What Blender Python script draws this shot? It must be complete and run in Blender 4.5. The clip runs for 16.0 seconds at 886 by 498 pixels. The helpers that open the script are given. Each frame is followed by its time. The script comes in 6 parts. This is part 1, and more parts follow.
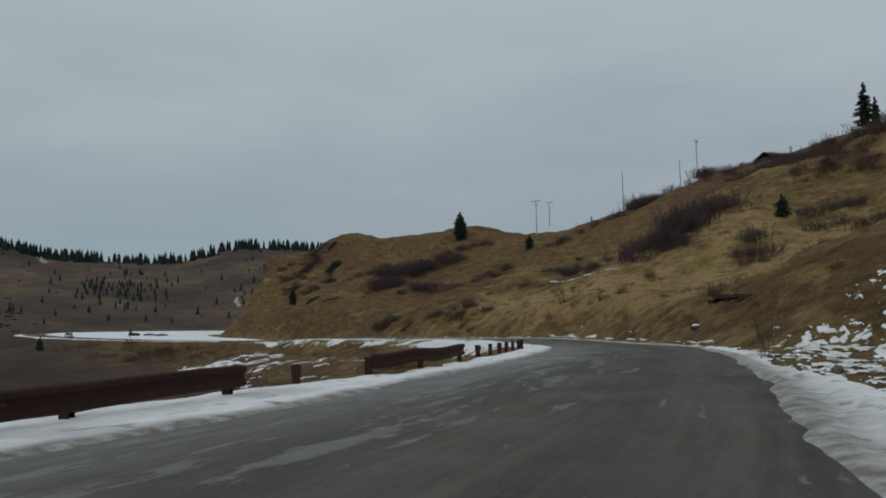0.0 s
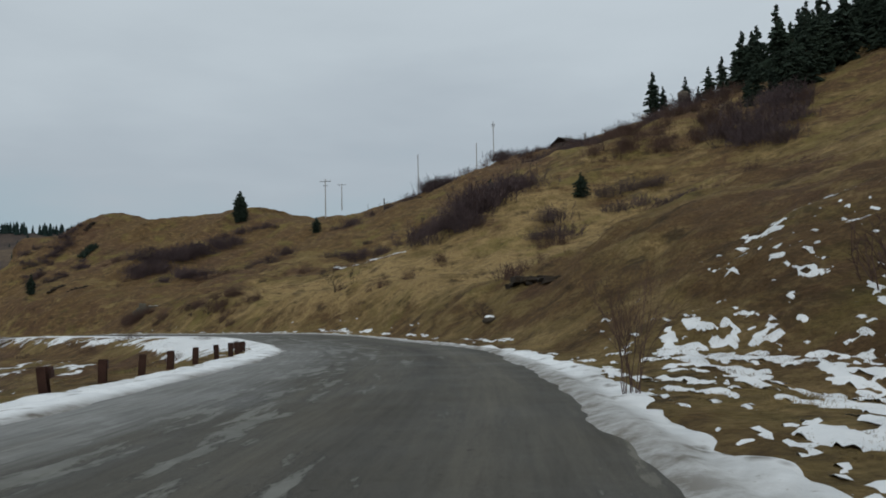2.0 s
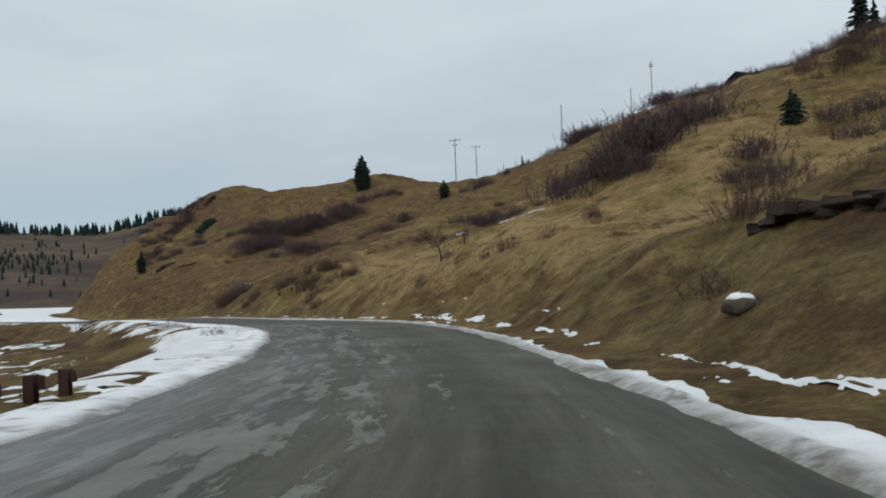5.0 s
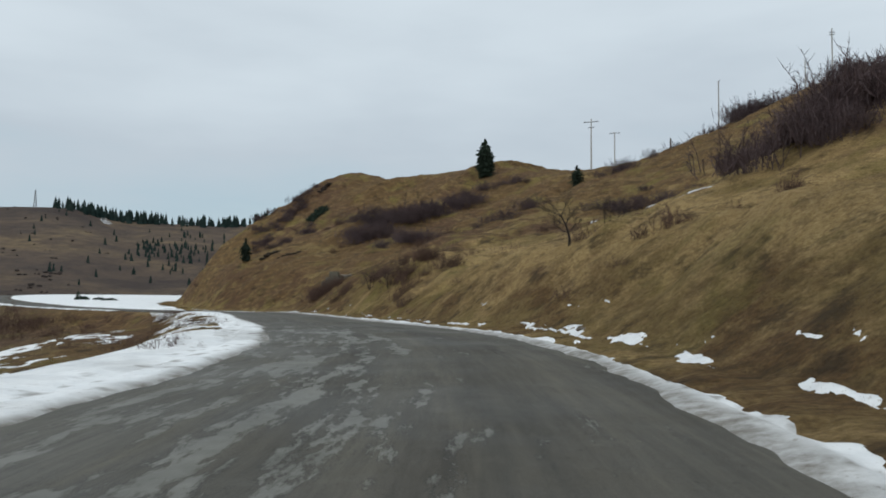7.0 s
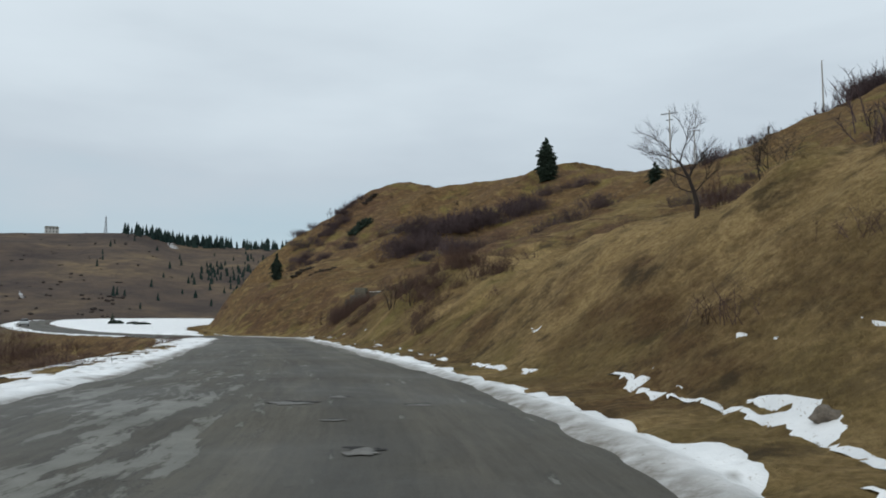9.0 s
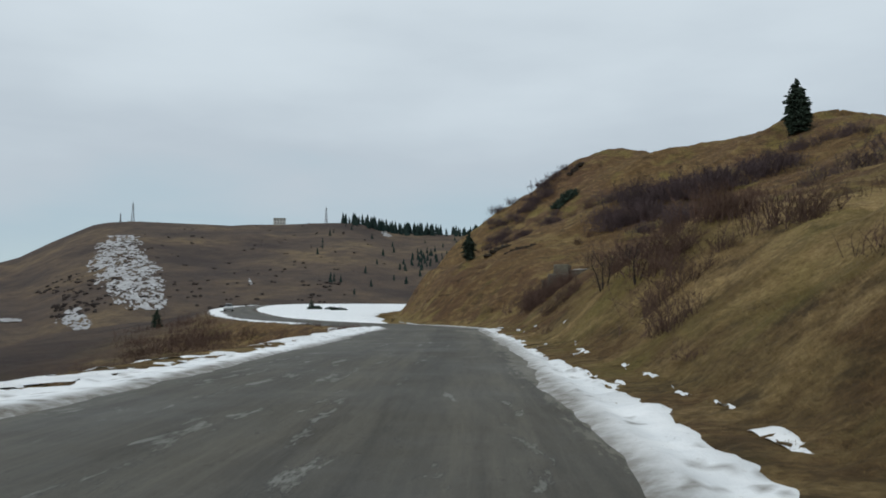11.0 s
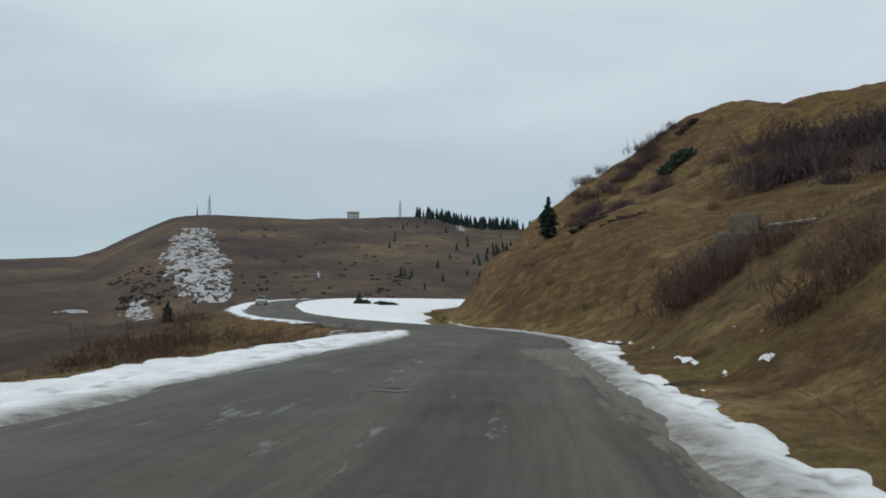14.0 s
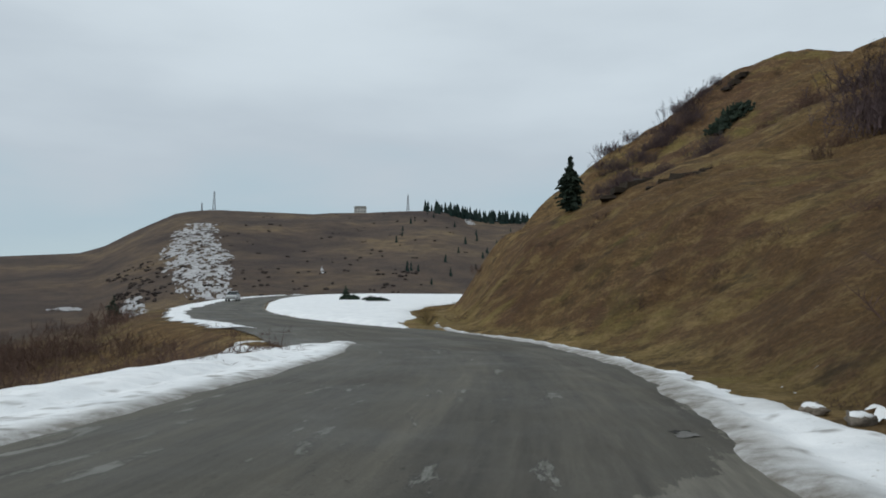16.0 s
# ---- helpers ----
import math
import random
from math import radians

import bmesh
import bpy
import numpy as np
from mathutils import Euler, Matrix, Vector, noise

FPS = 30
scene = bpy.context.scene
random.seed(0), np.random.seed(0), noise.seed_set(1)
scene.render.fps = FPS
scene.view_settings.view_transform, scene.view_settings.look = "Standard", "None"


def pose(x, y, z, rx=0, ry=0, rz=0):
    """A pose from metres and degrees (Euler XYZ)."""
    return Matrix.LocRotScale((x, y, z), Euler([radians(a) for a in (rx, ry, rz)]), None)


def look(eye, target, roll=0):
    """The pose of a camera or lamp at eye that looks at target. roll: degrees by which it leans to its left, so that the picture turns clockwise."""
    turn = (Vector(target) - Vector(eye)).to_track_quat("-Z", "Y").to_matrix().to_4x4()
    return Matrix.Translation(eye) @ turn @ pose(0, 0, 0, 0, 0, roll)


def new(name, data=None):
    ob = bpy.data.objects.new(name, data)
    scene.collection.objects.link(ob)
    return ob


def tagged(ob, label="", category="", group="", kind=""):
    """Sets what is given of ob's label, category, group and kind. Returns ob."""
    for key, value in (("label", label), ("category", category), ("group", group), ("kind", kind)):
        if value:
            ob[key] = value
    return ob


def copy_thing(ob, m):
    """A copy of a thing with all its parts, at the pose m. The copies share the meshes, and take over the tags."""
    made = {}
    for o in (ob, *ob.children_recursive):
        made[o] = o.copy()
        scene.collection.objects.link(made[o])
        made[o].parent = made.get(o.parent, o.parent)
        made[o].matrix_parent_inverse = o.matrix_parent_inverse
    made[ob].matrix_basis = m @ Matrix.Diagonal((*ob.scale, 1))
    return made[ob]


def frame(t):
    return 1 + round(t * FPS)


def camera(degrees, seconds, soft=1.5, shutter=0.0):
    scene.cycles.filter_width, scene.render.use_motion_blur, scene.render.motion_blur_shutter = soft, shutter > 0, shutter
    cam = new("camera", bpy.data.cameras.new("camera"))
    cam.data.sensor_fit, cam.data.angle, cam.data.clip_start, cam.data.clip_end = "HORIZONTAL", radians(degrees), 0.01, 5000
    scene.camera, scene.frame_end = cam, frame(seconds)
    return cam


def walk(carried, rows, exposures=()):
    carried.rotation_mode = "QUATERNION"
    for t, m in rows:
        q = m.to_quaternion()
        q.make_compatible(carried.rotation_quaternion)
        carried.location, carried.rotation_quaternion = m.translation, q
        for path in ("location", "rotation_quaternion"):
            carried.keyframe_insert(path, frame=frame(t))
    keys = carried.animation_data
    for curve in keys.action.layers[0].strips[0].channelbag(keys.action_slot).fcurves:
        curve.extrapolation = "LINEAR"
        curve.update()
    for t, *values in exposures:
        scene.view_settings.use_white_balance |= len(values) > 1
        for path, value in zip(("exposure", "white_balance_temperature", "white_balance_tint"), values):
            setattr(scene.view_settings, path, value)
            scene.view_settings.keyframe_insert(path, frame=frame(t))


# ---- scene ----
cam = camera(58.33, 16.0, soft=1.8)
# seconds, eye, target, roll: a car that follows the road round the hillside
PATH = [
    (0, (0.008, -0.001, 1.349), (-1.777, 9.795, 2.268), -0.92),
    (0.5, (0.166, 3.948, 1.327), (-0.387, 13.895, 2.185), -0.41),
    (1, (0.660, 7.897, 1.314), (1.121, 17.855, 2.108), -0.02),
    (1.5, (1.319, 11.803, 1.314), (2.140, 21.738, 2.103), -0.37),
    (2, (2.011, 15.736, 1.321), (2.690, 25.685, 2.076), -1.36),
    (2.5, (2.497, 19.616, 1.322), (2.842, 29.584, 2.040), -1.28),
    (3, (2.887, 23.452, 1.309), (2.875, 33.424, 2.057), -1.23),
    (5.5, (3.176, 43.608, 1.149), (1.522, 53.458, 1.642), -1.55),
    (6, (2.703, 47.767, 1.093), (0.485, 57.496, 1.755), -0.75),
    (6.5, (2.075, 51.867, 1.019), (-0.480, 61.513, 1.673), -0.03),
    (7, (1.302, 56.028, 0.949), (-1.475, 65.619, 1.500), 0.31),
    (7.5, (0.542, 60.211, 0.888), (-2.296, 69.788, 1.373), 1.41),
    (8, (-0.259, 64.455, 0.849), (-3.075, 74.033, 1.423), 1.13),
    (8.5, (-1.159, 68.661, 0.832), (-4.285, 78.137, 1.502), 0.18),
    (9, (-2.206, 72.695, 0.833), (-5.749, 82.010, 1.652), -0.14),
    (9.5, (-3.430, 76.524, 0.837), (-7.515, 85.629, 1.484), 0.41),
    (10, (-4.975, 80.315, 0.857), (-9.871, 89.014, 1.456), -0.26),
    (12.5, (-17.077, 99.612, 0.484), (-23.292, 107.414, 1.185), 0.73),
    (13, (-19.555, 103.339, 0.452), (-25.800, 111.119, 1.147), 0.22),
    (13.5, (-22.197, 107.325, 0.407), (-28.619, 114.966, 1.018), -0.29),
    (14, (-24.915, 110.922, 0.358), (-31.517, 118.409, 0.957), 0.58),
    (14.5, (-27.642, 114.532, 0.317), (-34.406, 121.874, 0.907), 0.75),
    (15, (-30.519, 118.425, 0.250), (-37.302, 125.758, 0.710), 0.81),
    (15.5, (-33.254, 122.223, 0.206), (-39.920, 129.647, 0.875), 0.38),
    (16, (-35.929, 125.827, 0.158), (-42.628, 133.231, 0.703), 0.33),
]
walk(cam, [(t, look(eye, target, roll)) for t, eye, target, roll in PATH],
     [(0, -0.22), (1, -0.06), (2, 0.12), (3, 0.25), (5.5, 0.43), (7.5, 0.5), (9, 0.53), (10, 0.48), (12.5, 0.42), (16, 0.42)])

# ---- world and sun: an even overcast sky ----
SUN_EL, SUN_AZ = 38.0, 200.0
world = bpy.data.worlds.new("overcast")
scene.world = world
world.use_nodes = True
wn, wl = world.node_tree.nodes, world.node_tree.links
wn.clear()
w_out = wn.new("ShaderNodeOutputWorld")
w_bg = wn.new("ShaderNodeBackground")
w_sky = wn.new("ShaderNodeTexSky")
w_sky.sky_type, w_sky.sun_disc = "NISHITA", False
w_sky.sun_elevation, w_sky.sun_rotation = radians(SUN_EL), radians(SUN_AZ)
w_geo = wn.new("ShaderNodeTexCoord")
w_sep = wn.new("ShaderNodeSeparateXYZ")
wl.new(w_geo.outputs["Generated"], w_sep.inputs[0])
# the cloud deck: brighter overhead, a heavier blue-grey band low down
w_ramp = wn.new("ShaderNodeValToRGB")
for at_, col in ((0.0, (0.35, 0.435, 0.475)), (0.08, (0.32, 0.405, 0.46)), (0.17, (0.37, 0.422, 0.468)), (0.30, (0.455, 0.514, 0.557)), (0.5, (0.54, 0.605, 0.65))):
    e = w_ramp.color_ramp.elements.new(at_)
    e.color = (*col, 1)
while len(w_ramp.color_ramp.elements) > 5:
    w_ramp.color_ramp.elements.remove(w_ramp.color_ramp.elements[0 if w_ramp.color_ramp.elements[0].color[0] < 0.01 else -1])
w_map = wn.new("ShaderNodeMapping")
w_map.inputs["Scale"].default_value = (1.6, 1.6, 6.0)
wl.new(w_geo.outputs["Generated"], w_map.inputs[0])
w_noise = wn.new("ShaderNodeTexNoise")
w_noise.inputs["Scale"].default_value, w_noise.inputs["Detail"].default_value, w_noise.inputs["Roughness"].default_value = 1.7, 5, 0.5
wl.new(w_map.outputs[0], w_noise.inputs["Vector"])
w_n2 = wn.new("ShaderNodeMath")
w_n2.operation = "MULTIPLY_ADD"
w_n2.inputs[1].default_value, w_n2.inputs[2].default_value = 0.30, -0.15
wl.new(w_noise.outputs["Fac"], w_n2.inputs[0])
w_add = wn.new("ShaderNodeMath")
wl.new(w_sep.outputs["Z"], w_add.inputs[0])
wl.new(w_n2.outputs[0], w_add.inputs[1])
wl.new(w_add.outputs[0], w_ramp.inputs[0])
w_mix = wn.new("ShaderNodeMix")
w_mix.data_type = "RGBA"
w_mix.inputs["Factor"].default_value = 0.96
w_sc = wn.new("ShaderNodeVectorMath")
w_sc.operation = "SCALE"
w_sc.inputs["Scale"].default_value = 0.1
wl.new(w_sky.outputs[0], w_sc.inputs[0])
wl.new(w_sc.outputs[0], w_mix.inputs["A"])
wl.new(w_ramp.outputs[0], w_mix.inputs["B"])
wl.new(w_mix.outputs["Result"], w_bg.inputs["Color"])
w_bg.inputs["Strength"].default_value = 1.0
wl.new(w_bg.outputs[0], w_out.inputs[0])
sun = new("sun", bpy.data.lights.new("sun", "SUN"))
sun.data.energy, sun.data.angle, sun.data.color = 0.6, radians(25), (1.0, 0.96, 0.9)
sun.matrix_world = look((0, 0, 0), (-math.sin(radians(SUN_AZ)) * math.cos(radians(SUN_EL)), -math.cos(radians(SUN_AZ)) * math.cos(radians(SUN_EL)), -math.sin(radians(SUN_EL))))

# ---- materials ----


def nodes_of(name):
    m = bpy.data.materials.new(name)
    m.use_nodes = True
    return m, m.node_tree.nodes, m.node_tree.links, m.node_tree.nodes["Principled BSDF"]


def noise_node(n, l, scale, detail=5, rough=0.6, vector=None, stretch=None):
    t = n.new("ShaderNodeTexNoise")
    t.inputs["Scale"].default_value, t.inputs["Detail"].default_value, t.inputs["Roughness"].default_value = scale, detail, rough
    if vector is None:
        vector = n.new("ShaderNodeNewGeometry").outputs["Position"]
    if stretch:
        mp = n.new("ShaderNodeMapping")
        mp.inputs["Scale"].default_value = stretch
        l.new(vector, mp.inputs[0])
        vector = mp.outputs[0]
    l.new(vector, t.inputs["Vector"])
    return t.outputs["Fac"]


def ramp_node(n, l, fac, stops):
    r = n.new("ShaderNodeValToRGB")
    el = r.color_ramp.elements
    el[0].position, el[0].color = stops[0][0], (*stops[0][1], 1)
    el[1].position, el[1].color = stops[-1][0], (*stops[-1][1], 1)
    for p, c in stops[1:-1]:
        e = el.new(p)
        e.color = (*c, 1)
    l.new(fac, r.inputs[0])
    return r.outputs[0]


def mix_node(n, l, fac, a, b, mode="MIX"):
    x = n.new("ShaderNodeMix")
    x.data_type, x.blend_type = "RGBA", mode
    for key, v in (("Factor", fac), ("A", a), ("B", b)):
        s = x.inputs[key] if key == "Factor" else [i for i in x.inputs if i.name == key and i.type == "RGBA"][0]
        if isinstance(v, (int, float)):
            s.default_value = v
        elif isinstance(v, tuple):
            s.default_value = (*v, 1)
        else:
            l.new(v, s)
    return [o for o in x.outputs if o.type == "RGBA"][0]


def bump_node(n, l, b, height, strength=0.4, distance=0.05):
    u = n.new("ShaderNodeBump")
    u.inputs["Strength"].default_value, u.inputs["Distance"].default_value = strength, distance
    l.new(height, u.inputs["Height"])
    l.new(u.outputs[0], b.inputs["Normal"])


def simple(name, dark, light, scale=6.0, rough=0.85, metal=0.0, bump=0.3, dist=0.01, stretch=None, fine=None):
    """A material that varies between two colours at two scales."""
    m, n, l, b = nodes_of(name)
    tc = n.new("ShaderNodeTexCoord").outputs["Object"]
    f1 = noise_node(n, l, scale, 6, 0.65, tc, stretch)
    f2 = noise_node(n, l, fine or scale * 7, 4, 0.6, tc, stretch)
    c1 = ramp_node(n, l, f1, ((0.3, dark), (0.7, light)))
    c = mix_node(n, l, 0.45, c1, ramp_node(n, l, f2, ((0.3, tuple(v * 0.6 for v in dark)), (0.72, light))))
    info = n.new("ShaderNodeObjectInfo").outputs["Random"]
    k = ramp_node(n, l, info, ((0.0, (0.82, 0.82, 0.82)), (1.0, (1.12, 1.1, 1.06))))
    l.new(mix_node(n, l, 1.0, c, k, "MULTIPLY"), b.inputs["Base Color"])
    b.inputs["Roughness"].default_value, b.inputs["Metallic"].default_value = rough, metal
    b.inputs["Specular IOR Level"].default_value = 0.25
    if bump:
        bump_node(n, l, b, f2, bump, dist)
    return m


def turf(n, l, fine, cover):
    """Colour of winter turf. cover: red brown earth and scrub litter, green pale dry meadow, blue far heath."""
    sep = n.new("ShaderNodeSeparateColor")
    l.new(cover, sep.inputs[0])
    large = noise_node(n, l, 0.05, 5, 0.6)
    band = noise_node(n, l, 1.0, 6, 0.66, None, (0.11, 0.11, 0.42))
    mid = noise_node(n, l, 0.33, 6, 0.68)
    tuft = noise_node(n, l, 1.25, 5, 0.66, None, (1, 1, 1.5))
    gold = ramp_node(n, l, fine, ((0.28, (0.186, 0.122, 0.050)), (0.5, (0.383, 0.263, 0.117)), (0.72, (0.602, 0.441, 0.217))))
    olive = ramp_node(n, l, fine, ((0.28, (0.102, 0.071, 0.029)), (0.72, (0.312, 0.222, 0.092))))
    brown = ramp_node(n, l, fine, ((0.28, (0.067, 0.040, 0.019)), (0.72, (0.224, 0.140, 0.064))))
    rust = ramp_node(n, l, fine, ((0.28, (0.056, 0.031, 0.021)), (0.72, (0.174, 0.100, 0.058))))
    c = mix_node(n, l, ramp_node(n, l, band, ((0.43, (0, 0, 0)), (0.57, (1, 1, 1)))), olive, brown)
    c = mix_node(n, l, ramp_node(n, l, mid, ((0.50, (0, 0, 0)), (0.62, (0.55, 0.55, 0.55)))), c, gold)
    g = math_node(n, l, "ADD", sep.outputs[1], math_node(n, l, "MULTIPLY", math_node(n, l, "ADD", mid, -0.5), 1.9))
    g = math_node(n, l, "ADD", g, math_node(n, l, "MULTIPLY", math_node(n, l, "ADD", band, -0.5), 1.4))
    c = mix_node(n, l, ramp_node(n, l, g, ((0.30, (0, 0, 0)), (0.75, (0.9, 0.9, 0.9)))), c, gold)
    e = math_node(n, l, "ADD", sep.outputs[0], math_node(n, l, "MULTIPLY", math_node(n, l, "ADD", band, -0.5), 2.6))
    e = math_node(n, l, "ADD", e, math_node(n, l, "MULTIPLY", math_node(n, l, "ADD", tuft, -0.5), 0.6))
    litter = mix_node(n, l, ramp_node(n, l, large, ((0.42, (0, 0, 0)), (0.58, (1, 1, 1)))), brown, rust)
    c = mix_node(n, l, ramp_node(n, l, e, ((0.42, (0, 0, 0)), (0.72, (0.9, 0.9, 0.9)))), c, litter)
    # gaps and hollows between the tussocks: dark litter and their shade painted in
    c = mix_node(n, l, ramp_node(n, l, tuft, ((0.34, (0.45, 0.45, 0.45)), (0.46, (0, 0, 0)))), c, (0.077, 0.054, 0.029))
    clump = noise_node(n, l, 0.85, 4, 0.75, None, (1, 1, 1.6))
    c = mix_node(n, l, ramp_node(n, l, clump, ((0.50, (0, 0, 0)), (0.68, (0.36, 0.36, 0.36)))), c, ramp_node(n, l, fine, ((0.28, (0.226, 0.158, 0.065)), (0.72, (0.531, 0.386, 0.180)))))
    c = mix_node(n, l, ramp_node(n, l, clump, ((0.34, (0.35, 0.35, 0.35)), (0.46, (0, 0, 0)))), c, (0.070, 0.049, 0.030))
    hollow = noise_node(n, l, 0.5, 5, 0.7, None, (1, 1, 1.8))
    c = mix_node(n, l, ramp_node(n, l, hollow, ((0.34, (0.8, 0.8, 0.8)), (0.46, (0, 0, 0)))), c, (0.056, 0.040, 0.023))
    moss = noise_node(n, l, 0.17, 5, 0.65)
    c = mix_node(n, l, ramp_node(n, l, moss, ((0.54, (0, 0, 0)), (0.66, (0.55, 0.55, 0.55)))), c, ramp_node(n, l, fine, ((0.28, (0.093, 0.078, 0.022)), (0.72, (0.296, 0.247, 0.078)))))
    # heath and scrub of the valley and the far hills
    wide = noise_node(n, l, 0.011, 6, 0.62)
    spot = noise_node(n, l, 0.07, 6, 0.7)
    heath = ramp_node(n, l, wide, ((0.36, (0.046, 0.037, 0.036)), (0.5, (0.088, 0.066, 0.053)), (0.66, (0.165, 0.119, 0.072))))
    heath = mix_node(n, l, ramp_node(n, l, spot, ((0.44, (0, 0, 0)), (0.62, (0.75, 0.75, 0.75)))), heath, (0.050, 0.040, 0.039))
    return mix_node(n, l, sep.outputs[2], c, heath), tuft


def ground_material():
    """Dry winter grass, matted and tussocky."""
    m, n, l, b = nodes_of("dry_grass")
    att = n.new("ShaderNodeAttribute")
    att.attribute_name = "cover"
    fine = noise_node(n, l, 6.0, 6, 0.76, None, (1, 1, 1.3))
    c, tuft = turf(n, l, fine, att.outputs["Color"])
    l.new(c, b.inputs["Base Color"])
    b.inputs["Roughness"].default_value = 0.95
    b.inputs["Specular IOR Level"].default_value = 0.1
    bump_node(n, l, b, math_node(n, l, "ADD", fine, math_node(n, l, "MULTIPLY", tuft, 2.0)), 1.0, 0.2)
    return m


def far_material(name, a, bcol, c3, scale):
    m, n, l, b = nodes_of(name)
    f = noise_node(n, l, scale, 7, 0.65)
    f2 = noise_node(n, l, scale * 9, 5, 0.7)
    c = ramp_node(n, l, f, ((0.35, a), (0.62, bcol)))
    c = mix_node(n, l, ramp_node(n, l, f2, ((0.45, (0, 0, 0)), (0.75, (0.7, 0.7, 0.7)))), c, c3)
    l.new(c, b.inputs["Base Color"])
    b.inputs["Roughness"].default_value = 1.0
    b.inputs["Specular IOR Level"].default_value = 0.0
    return m


def snow_material(name, dirt):
    """Old snow: white, greyed by grit on the side of the traffic."""
    m, n, l, b = nodes_of(name)
    f = noise_node(n, l, 1.1, 6, 0.65)
    g = noise_node(n, l, 12.0, 5, 0.7)
    c = ramp_node(n, l, f, ((0.3, (0.66, 0.68, 0.69)), (0.62, (0.84, 0.85, 0.85))))
    grit = ramp_node(n, l, g, ((0.62, (0, 0, 0)), (0.70, (dirt * 1.4, dirt * 1.4, dirt * 1.4))))
    c = mix_node(n, l, grit, c, (0.26, 0.22, 0.17))
    att = n.new("ShaderNodeAttribute")
    att.attribute_name = "grit"
    sep = n.new("ShaderNodeSeparateColor")
    l.new(att.outputs["Color"], sep.inputs[0])
    dm = n.new("ShaderNodeMath")
    dm.operation = "MULTIPLY"
    l.new(sep.outputs[0], dm.inputs[0])
    l.new(ramp_node(n, l, noise_node(n, l, 2.5, 6, 0.7), ((0.3, (0.5, 0.5, 0.5)), (0.6, (1, 1, 1)))), dm.inputs[1])
    c = mix_node(n, l, dm.outputs[0], c, (0.135, 0.118, 0.092))
    clod = noise_node(n, l, 5.0, 5, 0.75)
    c = mix_node(n, l, ramp_node(n, l, clod, ((0.66, (0, 0, 0)), (0.72, (0.75, 0.75, 0.75)))), c, (0.10, 0.085, 0.065))
    l.new(c, b.inputs["Base Color"])
    b.inputs["Roughness"].default_value = 0.75
    b.inputs["Subsurface Weight"].default_value = 0.0
    h = n.new("ShaderNodeMath")
    l.new(f, h.inputs[0])
    l.new(g, h.inputs[1])
    bump_node(n, l, b, h.outputs[0], 0.5, 0.04)
    return m


def math_node(n, l, op, a, b=None, clamp=False):
    x = n.new("ShaderNodeMath")
    x.operation, x.use_clamp = op, clamp
    for i, v in enumerate((a, b)):
        if isinstance(v, (int, float)):
            x.inputs[i].default_value = v
        elif v is not None:
            l.new(v, x.inputs[i])
    return x.outputs[0]


